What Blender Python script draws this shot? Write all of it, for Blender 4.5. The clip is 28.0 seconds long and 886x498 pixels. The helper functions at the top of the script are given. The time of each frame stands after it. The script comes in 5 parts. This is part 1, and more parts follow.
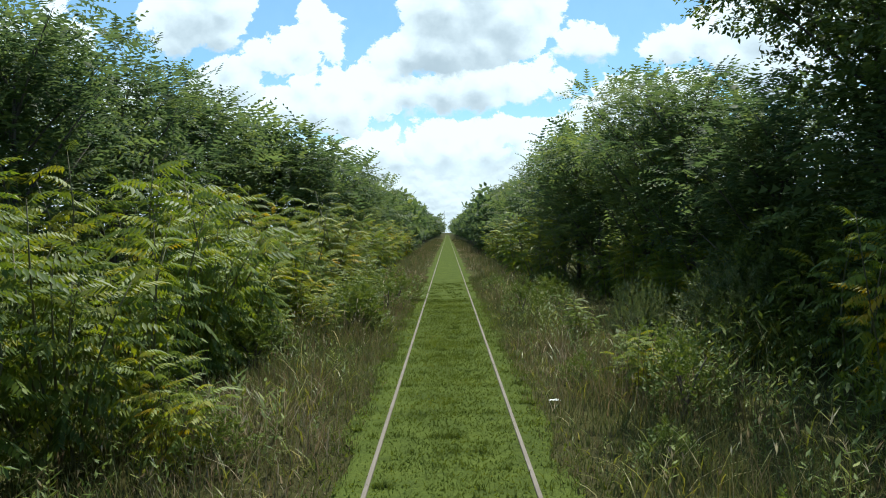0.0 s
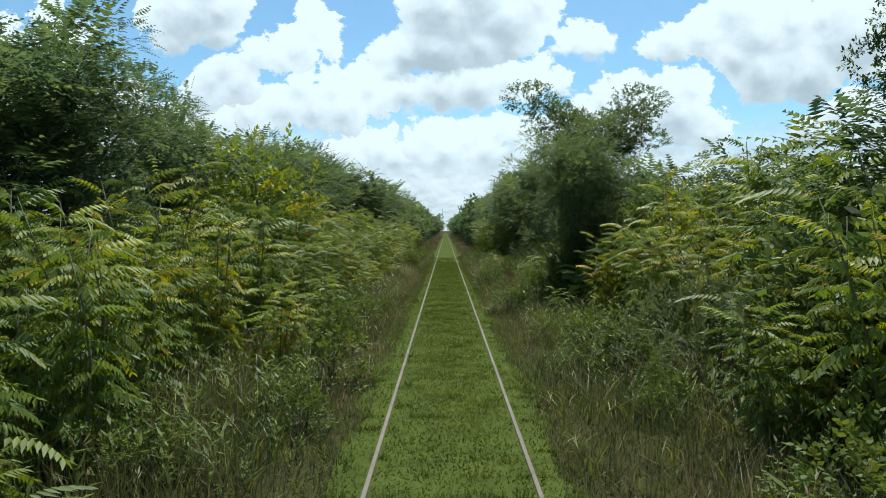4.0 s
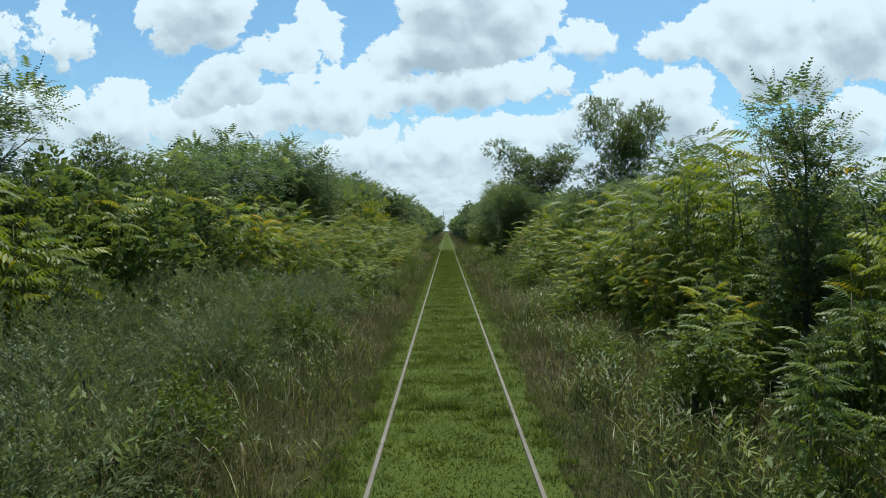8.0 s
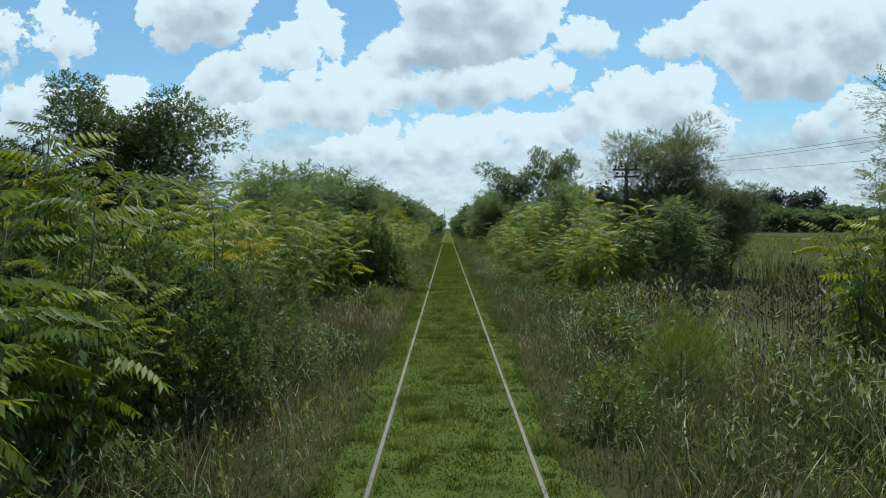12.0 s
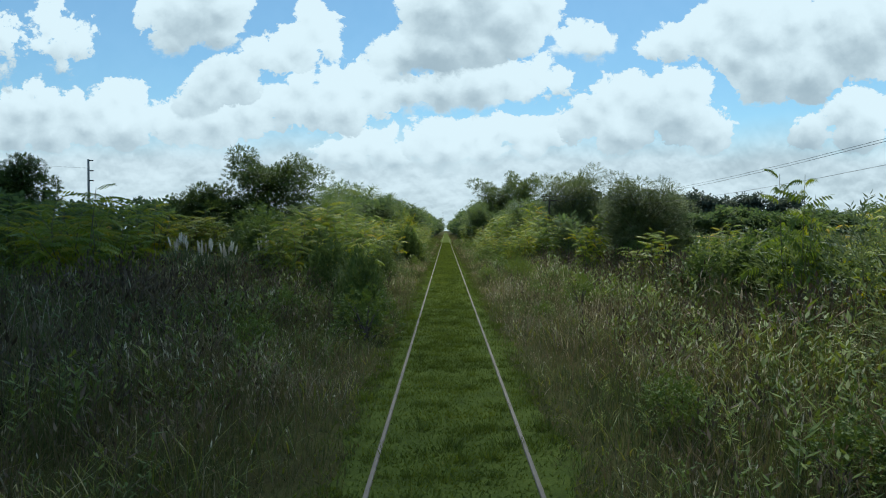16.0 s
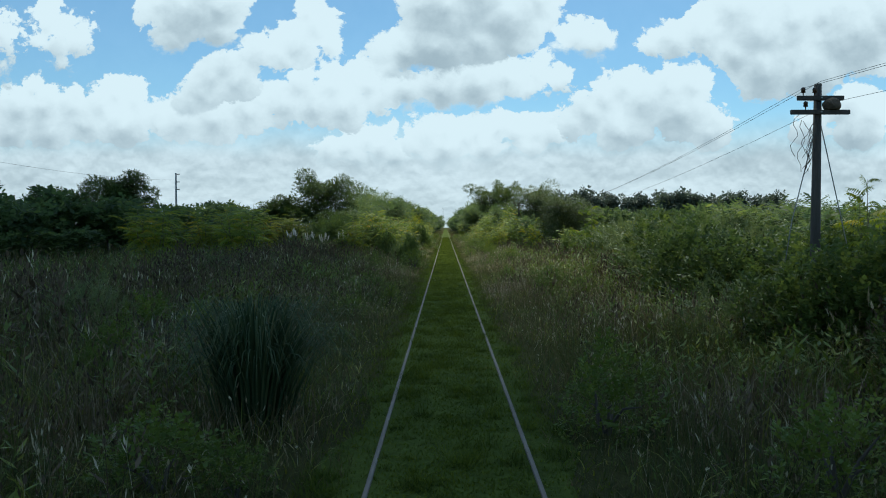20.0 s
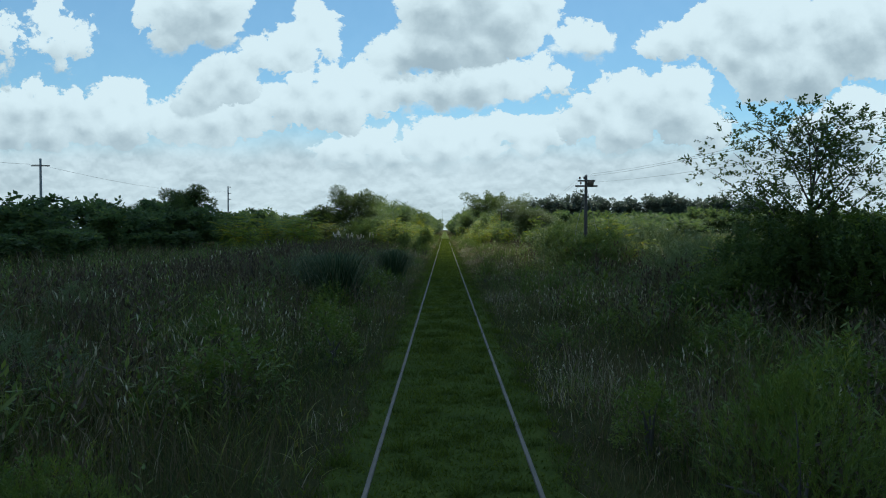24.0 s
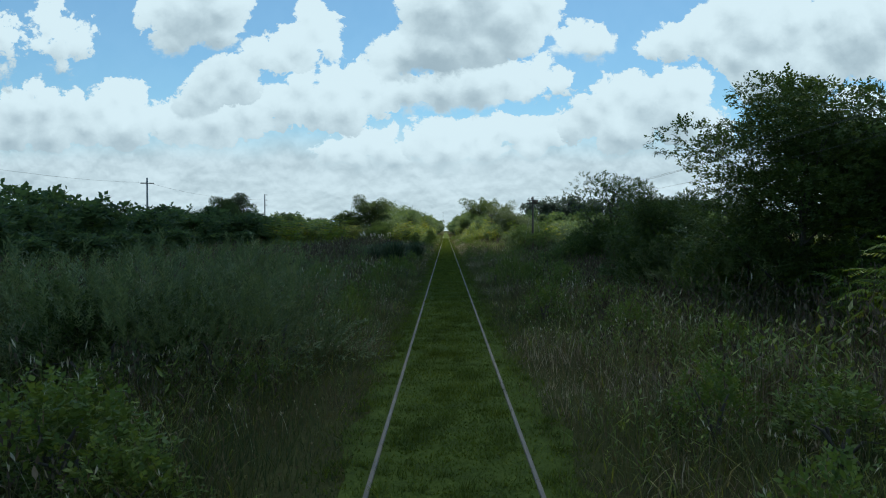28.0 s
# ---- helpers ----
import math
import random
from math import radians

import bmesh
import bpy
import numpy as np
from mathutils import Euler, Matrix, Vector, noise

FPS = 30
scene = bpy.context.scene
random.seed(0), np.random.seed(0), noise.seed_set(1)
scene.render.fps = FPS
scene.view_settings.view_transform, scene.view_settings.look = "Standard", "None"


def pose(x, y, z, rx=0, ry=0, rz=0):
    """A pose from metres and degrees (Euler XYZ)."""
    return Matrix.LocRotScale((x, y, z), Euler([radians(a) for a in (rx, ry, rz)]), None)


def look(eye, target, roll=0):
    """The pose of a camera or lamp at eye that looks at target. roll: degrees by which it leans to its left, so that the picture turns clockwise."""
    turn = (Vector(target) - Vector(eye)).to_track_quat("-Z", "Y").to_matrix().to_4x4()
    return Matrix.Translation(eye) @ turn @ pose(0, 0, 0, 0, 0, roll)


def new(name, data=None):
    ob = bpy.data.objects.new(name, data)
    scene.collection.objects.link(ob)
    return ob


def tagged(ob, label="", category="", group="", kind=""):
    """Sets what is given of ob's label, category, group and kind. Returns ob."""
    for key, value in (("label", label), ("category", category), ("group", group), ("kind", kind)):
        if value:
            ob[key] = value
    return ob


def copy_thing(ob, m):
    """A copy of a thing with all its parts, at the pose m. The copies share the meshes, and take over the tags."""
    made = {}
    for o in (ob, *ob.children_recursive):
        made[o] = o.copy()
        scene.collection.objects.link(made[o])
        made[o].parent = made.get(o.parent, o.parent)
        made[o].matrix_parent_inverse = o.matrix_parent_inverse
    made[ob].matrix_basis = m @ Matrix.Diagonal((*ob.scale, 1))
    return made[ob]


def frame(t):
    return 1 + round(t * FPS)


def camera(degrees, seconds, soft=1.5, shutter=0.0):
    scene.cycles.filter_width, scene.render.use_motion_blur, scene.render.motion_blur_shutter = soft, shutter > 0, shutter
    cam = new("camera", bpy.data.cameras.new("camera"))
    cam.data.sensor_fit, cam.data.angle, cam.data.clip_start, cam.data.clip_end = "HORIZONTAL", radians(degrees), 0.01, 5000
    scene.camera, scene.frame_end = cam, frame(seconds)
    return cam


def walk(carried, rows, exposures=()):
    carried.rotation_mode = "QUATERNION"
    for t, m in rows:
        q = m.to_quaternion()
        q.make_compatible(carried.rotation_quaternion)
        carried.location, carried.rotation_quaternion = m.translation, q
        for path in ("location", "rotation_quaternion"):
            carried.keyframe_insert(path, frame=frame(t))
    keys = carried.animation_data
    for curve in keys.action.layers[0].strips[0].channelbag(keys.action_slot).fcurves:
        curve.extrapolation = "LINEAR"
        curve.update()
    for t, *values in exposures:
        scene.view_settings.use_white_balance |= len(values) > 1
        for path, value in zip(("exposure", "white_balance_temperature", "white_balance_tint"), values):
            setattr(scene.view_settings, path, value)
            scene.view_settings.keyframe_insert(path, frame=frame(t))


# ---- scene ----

# ---- camera: the view back along the line from the rear of a train ----
cam = camera(60.0, 28.0, soft=1.0, shutter=0.0)
# seconds, metres along the line, tilt, turn
RIDE = [
    (0.0, -0.00, 88.73, 0.32), (0.5, -4.21, 88.67, 0.39), (1.0, -8.38, 88.67, 0.39), (1.5, -12.54, 88.54, 0.51), (2.0, -16.69, 88.60, 0.39), (2.5,
    -20.81, 88.54, 0.39), (3.0, -24.86, 88.67, 0.26), (3.5, -28.84, 88.60, 0.13), (4.0, -32.77, 88.59, 0.16), (4.5, -36.64, 88.57, 0.19), (5.0,
    -40.46, 88.56, 0.22), (5.5, -44.22, 88.54, 0.26), (6.0, -47.93, 88.67, 0.19), (6.5, -51.62, 88.60, 0.19), (7.0, -55.39, 88.60, 0.26), (7.5,
    -59.28, 88.60, 0.19), (8.0, -63.21, 88.60, 0.19), (8.5, -67.16, 88.67, 0.13), (9.0, -71.08, 88.54, 0.06), (9.5, -74.87, 88.54, 0.13), (10.0,
    -78.62, 88.47, 0.19), (10.5, -82.38, 88.47, 0.13), (11.0, -86.15, 88.35, 0.19), (11.5, -89.89, 88.41, 0.32), (12.0, -93.51, 88.41, 0.26), (12.5,
    -97.02, 88.54, 0.13), (13.0, -100.51, 88.52, 0.11), (13.5, -104.01, 88.51, 0.09), (14.0, -107.51, 88.49, 0.08), (14.5, -111.03, 88.47, 0.06),
    (15.0, -114.57, 88.67, 0.06), (15.5, -118.10, 88.54, 0.13), (16.0, -121.83, 88.60, 0.13), (16.5, -125.44, 88.54, 0.06), (17.0, -129.04, 88.54,
    0.06), (17.5, -132.55, 88.47, 0.19), (18.0, -136.00, 88.41, 0.26), (18.5, -139.44, 88.41, 0.26), (19.0, -142.94, 88.41, 0.26), (19.5, -146.38,
    88.41, 0.19), (20.0, -149.91, 88.35, 0.13), (20.5, -153.60, 88.41, 0.13), (21.0, -157.25, 88.60, 0.19), (21.5, -160.85, 88.73, 0.26), (22.0,
    -164.28, 88.69, 0.19), (22.5, -167.62, 88.64, 0.13), (23.0, -170.95, 88.59, 0.06), (23.5, -174.37, 88.54, 0.00), (24.0, -177.96, 88.54, 0.06),
    (24.5, -181.50, 88.67, 0.13), (25.0, -185.22, 88.67, 0.13), (25.5, -188.80, 88.73, 0.13), (26.0, -192.41, 88.67, 0.13), (26.5, -195.86, 88.67,
    0.13), (27.0, -199.21, 88.67, 0.06), (27.5, -202.63, 88.67, 0.13), (28.0, -206.07, 88.60, 0.13)]
walk(cam, [(t, pose(-0.045 - 0.04 * min(1.0, t / 8), y, 2.6, tilt, 0, turn + 0.07 * min(1.0, t / 8))) for t, y, tilt, turn in RIDE],
     exposures=[(0.0, 0.30, 5950, 2), (1.2, 0.30, 5950, 2), (3.0, 0.18, 5950, 2), (8.0, -0.06, 5850, 1), (12.0, -0.12, 5800, 0), (15.0, -0.08, 5850, 0), (18.0, -0.08, 5850, -1), (22.0, -0.18, 5850, -1), (28.0, -0.16, 5850, -1)])

# ---- sun and sky ----
SUN_UP, SUN_TURN = radians(60), radians(14)  # height; turn from ahead (+y) towards +x
TO_SUN = Vector((math.sin(SUN_TURN) * math.cos(SUN_UP), math.cos(SUN_TURN) * math.cos(SUN_UP), math.sin(SUN_UP)))
sun_data = bpy.data.lights.new("sun", "SUN")
sun_data.energy, sun_data.angle, sun_data.color = 5.0, radians(0.53), (1.0, 0.93, 0.77)
sun = new("sun", sun_data)
sun.matrix_world = look(TO_SUN * 100, (0, 0, 0))


def build_sky():
    """Blue sky with fair-weather cumulus: soft heaps at set bearings, broken up by noise, lit from above."""
    world = bpy.data.worlds.new("sky")
    scene.world = world
    world.use_nodes = True
    nt = world.node_tree
    nodes, links = nt.nodes, nt.links
    nodes.clear()

    def put(a, socket):
        if isinstance(a, (int, float)):
            socket.default_value = a
        elif a is not None:
            links.new(a, socket)

    def m(op, a, b=None, c=None, clamp=False):
        n = nodes.new("ShaderNodeMath")
        n.operation, n.use_clamp = op, clamp
        for v, s in zip((a, b, c), n.inputs):
            put(v, s)
        return n.outputs[0]

    def ramp(x, lo, hi):
        n = nodes.new("ShaderNodeMapRange")
        n.interpolation_type = "SMOOTHSTEP"
        put(x, n.inputs[0])
        n.inputs[1].default_value, n.inputs[2].default_value = lo, hi
        return n.outputs[0]

    coord = nodes.new("ShaderNodeTexCoord").outputs["Generated"]
    sep = nodes.new("ShaderNodeSeparateXYZ")
    links.new(coord, sep.inputs[0])
    sx, sy, sz = sep.outputs
    bearing = m("ARCTAN2", sx, sy)
    level = m("SQRT", m("ADD", m("MULTIPLY", sx, sx), m("MULTIPLY", sy, sy)))
    height = m("ARCTAN2", sz, level)
    # place on a plane across the line, in hundredths of its distance
    ahead = m("DIVIDE", 100.0, m("MAXIMUM", sy, 0.2))
    flat_u, flat_v = m("MULTIPLY", sx, ahead), m("MULTIPLY", sz, ahead)

    def vec(a, b, c=0.0):
        v = nodes.new("ShaderNodeCombineXYZ")
        for q, sock in zip((a, b, c), v.inputs):
            put(q, sock)
        return v.outputs[0]

    def noise_at(a, e, scale, detail, rough, seed, squeeze=1.2):
        n = nodes.new("ShaderNodeTexNoise")
        links.new(vec(a, m("MULTIPLY", e, squeeze), seed), n.inputs["Vector"])
        n.inputs["Scale"].default_value, n.inputs["Detail"].default_value = scale, detail
        n.inputs["Roughness"].default_value, n.inputs["Lacunarity"].default_value = rough, 2.1
        return m("SUBTRACT", n.outputs[0], 0.5)

    def puffs(a, e, scale, seed):
        n = nodes.new("ShaderNodeTexVoronoi")
        n.feature = "SMOOTH_F1"
        links.new(vec(a, m("MULTIPLY", e, 1.15), seed), n.inputs["Vector"])
        n.inputs["Scale"].default_value, n.inputs["Detail"].default_value = scale, 3.0
        n.inputs["Roughness"].default_value, n.inputs["Smoothness"].default_value = 0.55, 0.3
        n.normalize = True
        return m("SUBTRACT", 0.42, n.outputs["Distance"])

    def tint(fac, low, high):
        n = nodes.new("ShaderNodeMix")
        n.data_type = "RGBA"
        put(fac, n.inputs["Factor"])
        for v, sock in ((low, n.inputs["A"]), (high, n.inputs["B"])):
            if isinstance(v, tuple):
                sock.default_value = (*v, 1)
            else:
                links.new(v, sock)
        return n.outputs["Result"]

    # curled edges and the relief of the heads, lit from above
    wa = m("MULTIPLY_ADD", noise_at(flat_u, flat_v, 0.16, 4, 0.6, 3.7), 2.0, flat_u)
    we = m("MULTIPLY_ADD", noise_at(flat_u, flat_v, 0.16, 4, 0.6, 8.1), 2.0, flat_v)
    lump = puffs(wa, we, 0.30, 1.0)
    relief = m("SUBTRACT", lump, puffs(m("ADD", wa, 0.25), m("ADD", we, 0.75), 0.30, 1.0))
    swell = noise_at(wa, we, 0.10, 5, 0.55, 5.0)
    fine = noise_at(wa, we, 0.75, 5, 0.62, 2.2)
    curl = m("MULTIPLY_ADD", lump, 4.2, m("MULTIPLY_ADD", fine, 3.2, m("MULTIPLY_ADD", swell, 1.5, 0.1)))

    GREY, WHITE = (0.44, 0.515, 0.57), (0.86, 0.935, 0.97)
    # beside, above and behind the shaped heaps the same weather goes on
    away = m("MAXIMUM", ramp(m("ABSOLUTE", bearing), 0.56, 0.72), ramp(height, 0.33, 0.42))
    free = m("MULTIPLY_ADD", noise_at(bearing, height, 4.5, 6, 0.58, 5.5), 4.0, -0.22)
    veil = m("MULTIPLY", ramp(free, -0.05, 0.25), away)
    loose = tint(ramp(m("MULTIPLY_ADD", noise_at(bearing, height, 9.0, 5, 0.6, 9.5), 1.6, m("MULTIPLY", free, -0.3)), -0.5, 0.35), GREY, WHITE)
    # low rows of far cloud, thinning upwards into the blue
    rows_v = m("MULTIPLY", m("LOGARITHM", m("ADD", m("MAXIMUM", we, -1.0), 4.0), math.e), 9.0)
    band = noise_at(wa, rows_v, 0.11, 4, 0.55, 6.6, 1.8)
    crest = m("SUBTRACT", band, noise_at(wa, m("ADD", rows_v, 0.5), 0.11, 4, 0.55, 6.6, 1.8))
    far_tone = m("ADD", m("MULTIPLY", crest, 3.0), m("MULTIPLY_ADD", lump, 0.9, m("MULTIPLY", swell, 1.2)))
    far_rows = tint(ramp(far_tone, -0.55, 0.6), (0.50, 0.565, 0.61), (0.81, 0.875, 0.915))
    haze = m("MULTIPLY_ADD", ramp(m("MULTIPLY_ADD", band, 3.0, flat_v), 15.5, 8.5), 0.9, 0.07)
    colour = tint(veil, far_rows, loose)
    veil = m("MAXIMUM", veil, haze)
    inside = m("SUBTRACT", 1.0, away)
    here, above = vec(wa, we), vec(m("ADD", wa, 0.3), m("ADD", we, 1.2))

    def heap_up(colour, veil, base, heads, ragged):
        """One cloud: round heads joined over a level, softer base; grey within and below, white at its rims."""
        def mass(at):
            body = None
            for cu, cv, r in heads:
                n = nodes.new("ShaderNodeVectorMath")
                n.operation = "DISTANCE"
                links.new(at, n.inputs[0])
                n.inputs[1].default_value = (cu, cv, 0)
                g = m("SUBTRACT", r, n.outputs["Value"])
                body = g if body is None else m("SMOOTH_MAX", body, g, 1.3)
            return body

        body = mass(here)
        sunward = m("SUBTRACT", body, mass(above))
        top = max(cv + r for _, cv, r in heads)
        over = m("SUBTRACT", we, base)
        dens = m("MULTIPLY_ADD", curl, ragged, m("MINIMUM", body, m("MULTIPLY", m("ADD", over, 0.6), 1.2)))
        low = ramp(over, 2.6, 0.2)
        crisp = m("DIVIDE", dens, m("MULTIPLY_ADD", low, 1.6, 0.5 * ragged))
        edge = m("MULTIPLY", ramp(crisp, 0.0, 1.0), inside)
        lit = m("MULTIPLY_ADD", over, 0.85 / (top - base), m("MULTIPLY_ADD", ramp(body, 0.0, 2.4), -0.24, m("MULTIPLY_ADD", sunward, 0.22, 0.42)))
        lit = m("ADD", lit, m("MULTIPLY_ADD", relief, 0.4, m("MULTIPLY_ADD", swell, 1.5, m("MULTIPLY", fine, 0.3))))
        return tint(edge, colour, tint(ramp(lit, -0.2, 1.05), GREY, WHITE)), m("MAXIMUM", veil, edge)

    # from the farthest, low down, to the nearest: level of the base, then place and radius of each head
    colour, veil = heap_up(colour, veil, 7.5, [(-13, 10.9, 1.5), (-10.1, 11.6, 1.6), (-7.1, 12.3, 1), (-8.6, 10.4, 2.1), (-11.6, 9.2, 1.8), (-6.4, 9.4, 1.9), (-15.2, 9.9, 1.8)], 1.0)  # low heaps left of the line
    colour, veil = heap_up(colour, veil, 8.1, [(-2.1, 12.7, 2), (-0.1, 12.8, 1.8), (-3.6, 10.9, 1.8), (2.4, 12.3, 1.9), (4.3, 12.7, 1.6), (7.2, 13.1, 1.9), (9.1, 12.3, 1.6), (11.6, 12.8, 1.8), (13.9, 12.7, 1.8), (0.2, 10.5, 2.9), (5.4, 10.5, 2.7), (11.3, 10.9, 1.9)], 1.0)  # heaps over the line
    colour, veil = heap_up(colour, veil, 9.2, [(-42.9, 17.8, 2.1), (-40.6, 17, 1.9), (-44.7, 16.3, 2.2), (-48.4, 16.2, 2.2), (-52.1, 15.8, 2.6), (-53.5, 18.7, 1.2), (-55.7, 15.8, 2.6), (-46.9, 13.6, 2.9), (-41.8, 13.6, 3.7), (-36.6, 14.3, 2.1), (-51.3, 12.5, 3.3), (-56.5, 12.5, 2.9)], 1.0)  # left bank
    colour, veil = heap_up(colour, veil, 8.7, [(23.3, 18.6, 2.2), (21, 17, 2.4), (18.6, 15.2, 2.5), (16.6, 13.6, 1.9), (25.6, 16.5, 3.3), (28.9, 19, 2.2), (32, 19, 2.2), (30.4, 15.1, 3.7), (23, 12.8, 3.7), (34.1, 12.3, 2.9)], 1.0)  # right bank
    colour, veil = heap_up(colour, veil, 9.2, [(52.5, 16.4, 2.1), (50.9, 15.2, 1.8), (55.4, 15.1, 2.2), (47.3, 12.1, 2.8), (53.2, 12.1, 3.3)], 1.0)  # far right heap
    colour, veil = heap_up(colour, veil, 9.2, [(-18.9, 18.9, 2.1), (-14.5, 18.6, 2.5), (-11.6, 19.6, 1.5), (-9.7, 18.9, 2.4), (-7.9, 17, 2.1), (-16.7, 15.9, 2.9), (-13, 15.6, 2.8), (-21.1, 16.2, 2.8), (-25.6, 15.4, 3.3), (-30, 14.1, 3.7), (-34.4, 14.1, 2.9)], 1.0)  # left middle bank
    colour, veil = heap_up(colour, veil, 13.6, [(-17.8, 28.2, 1.6), (-16.7, 26.5, 2.4), (-15.2, 24.1, 1.6), (-18.9, 24.1, 2.8), (-21.1, 22.6, 2.4), (-24.4, 22.9, 2.1), (-28.5, 21, 2.2), (-30, 19.6, 2.4), (-31.4, 17.9, 2.4), (-26.7, 19.1, 2.7), (-32.9, 16.4, 2.1)], 1.0)  # tall tower
    colour, veil = heap_up(colour, veil, 15.1, [(-4.9, 18, 2.5), (-0.5, 18.4, 3.3), (4.6, 18.7, 3.5), (8.3, 19.5, 2.4), (12, 20.4, 1.8), (14.9, 19, 1.6), (11.3, 17.9, 1.3), (-7.1, 16.3, 1.3)], 1.2)  # middle cloud, underside
    colour, veil = heap_up(colour, veil, 19.8, [(4.6, 31.6, 6.6), (0.2, 28.7, 5.7), (8.3, 27.9, 5.3), (12, 29.4, 3.1), (-3.3, 28.7, 2.8), (-4.9, 22.8, 3.1), (-7.9, 23, 1.8), (-1.3, 23.5, 4.3), (4.6, 24.3, 3.5), (-6.4, 20.6, 2.1)], 1.0)  # middle cloud, top
    colour, veil = heap_up(colour, veil, 14.7, [(26.7, 23.5, 1.5), (29.7, 24.5, 2.4), (33.4, 25.6, 3.2), (37, 28.3, 3.5), (40.7, 25.7, 4.3), (45.1, 27.1, 3.3), (49.2, 27.6, 3.1), (53.2, 25.7, 6.3), (57.5, 27.9, 5.9), (41.5, 20.6, 4.3), (47, 20.6, 4.4), (37.8, 22.4, 3.1)], 1.0)  # right ceiling
    colour, veil = heap_up(colour, veil, 22.4, [(17.2, 24.9, 1.8), (19, 24, 2.4), (21.1, 23.8, 0.9), (14.6, 23.2, 0.7), (15.8, 23.5, 1.1)], 1.0)  # small cloud
    colour, veil = heap_up(colour, veil, 22.6, [(-33.7, 28.7, 5), (-28.9, 28.7, 3.4), (-35.1, 25, 2.4), (-29.2, 25.6, 2.8), (-37.3, 29.1, 2.4), (-32.2, 32.4, 4.4)], 1.3)  # upper left cloud
    colour, veil = heap_up(colour, veil, 19.8, [(-51, 26.8, 1.3), (-49.9, 25, 1.7), (-48, 24.4, 1.2), (-51.1, 28.3, 0.8), (-52.4, 24.4, 0.7), (-57.2, 24.1, 1.8), (-58, 25.9, 1.6), (-57.6, 20.9, 1.1), (-49.5, 21.2, 0.7)], 2.2)  # torn scraps

    air = nodes.new("ShaderNodeTexSky")
    air.sky_type, air.sun_disc = "NISHITA", False
    air.sun_elevation, air.sun_rotation = SUN_UP, SUN_TURN
    air.air_density, air.dust_density, air.ozone_density = 1.0, 0.4, 1.0
    blue = nodes.new("ShaderNodeBackground")
    clear = nodes.new("ShaderNodeMix")
    clear.data_type, clear.blend_type = "RGBA", "MULTIPLY"
    clear.inputs["Factor"].default_value = 1.0
    links.new(air.outputs[0], clear.inputs["A"])
    clear.inputs["B"].default_value = (0.76, 0.98, 1.04, 1)
    links.new(clear.outputs["Result"], blue.inputs["Color"])
    blue.inputs["Strength"].default_value = 0.112
    heap = nodes.new("ShaderNodeBackground")
    links.new(colour, heap.inputs["Color"])
    heap.inputs["Strength"].default_value = 1.0
    both = nodes.new("ShaderNodeMixShader")
    links.new(veil, both.inputs[0])
    links.new(blue.outputs[0], both.inputs[1])
    links.new(heap.outputs[0], both.inputs[2])
    out = nodes.new("ShaderNodeOutputWorld")
    links.new(both.outputs[0], out.inputs["Surface"])


build_sky()

# ---- tools ----
rng = np.random.default_rng(7)


def mesh_from(name, verts, tris, tone=None, smooth=False):
    """A mesh out of arrays of corners and triangles; tone is a chance value per corner for the material."""
    me = bpy.data.meshes.new(name)
    verts, tris = np.asarray(verts, np.float32), np.asarray(tris, np.int32)
    me.vertices.add(len(verts))
    me.vertices.foreach_set("co", verts.ravel())
    me.loops.add(tris.size)
    me.loops.foreach_set("vertex_index", tris.ravel())
    me.polygons.add(len(tris))
    me.polygons.foreach_set("loop_start", np.arange(0, tris.size, 3, dtype=np.int32))
    me.update(calc_edges=True)
    if smooth:
        me.polygons.foreach_set("use_smooth", np.ones(len(tris), bool))
    if tone is not None:
        layer = me.attributes.new("tone", "FLOAT", "POINT")
        layer.data.foreach_set("value", np.asarray(tone, np.float32))
    return me


def piece(name, me, material, parent=None, label=""):
    """One mesh object, under a thing or a part where one is given."""
    ob = new(name, me)
    if material is not None and not me.materials:
        me.materials.append(material)
    ob.parent = parent
    if label:
        ob["label"] = label
    return ob


def part(name, bm, material, parent=None, label=""):
    me = bpy.data.meshes.new(name)
    bm.to_mesh(me)
    bm.free()
    return piece(name, me, material, parent, label)


def strew(templates, mats, pick, tones):
    """Join copies of small templates: mats is (n, 3, 4), pick says which template each takes."""
    vs, ts, ns, base = [], [], [], 0
    for k, (v, f) in enumerate(templates):
        sel = np.nonzero(pick == k)[0]
        if not len(sel):
            continue
        mm = mats[sel]
        w = np.einsum("nij,vj->nvi", mm[:, :, :3], v) + mm[:, None, :, 3]
        vs.append(w.reshape(-1, 3))
        off = base + np.arange(len(sel)) * len(v)
        ts.append((off[:, None, None] + f[None]).reshape(-1, 3))
        ns.append(np.repeat(tones[sel], len(v)))
        base += len(sel) * len(v)
    return np.concatenate(vs), np.concatenate(ts), np.concatenate(ns)


def upright(x, y, z, turn, size, lean=None, way=None, tall=None):
    """Poses (n, 3, 4) of things that stand: turned about z, scaled, leaning towards way."""
    n = len(x)
    c, s = np.cos(turn), np.sin(turn)
    r = np.zeros((n, 3, 3))
    r[:, 0, 0], r[:, 0, 1], r[:, 1, 0], r[:, 1, 1], r[:, 2, 2] = c, -s, s, c, 1
    r *= np.broadcast_to(size, (n,))[:, None, None]
    if tall is not None:
        r[:, :, 2] *= np.asarray(tall)[:, None]
    if lean is not None:
        sh = np.zeros((n, 3, 3))
        sh[:] = np.eye(3)
        sh[:, 0, 2], sh[:, 1, 2] = lean * np.cos(way), lean * np.sin(way)
        r = sh @ r
    return np.concatenate([r, np.stack([x, y, z], 1)[:, :, None]], 2)


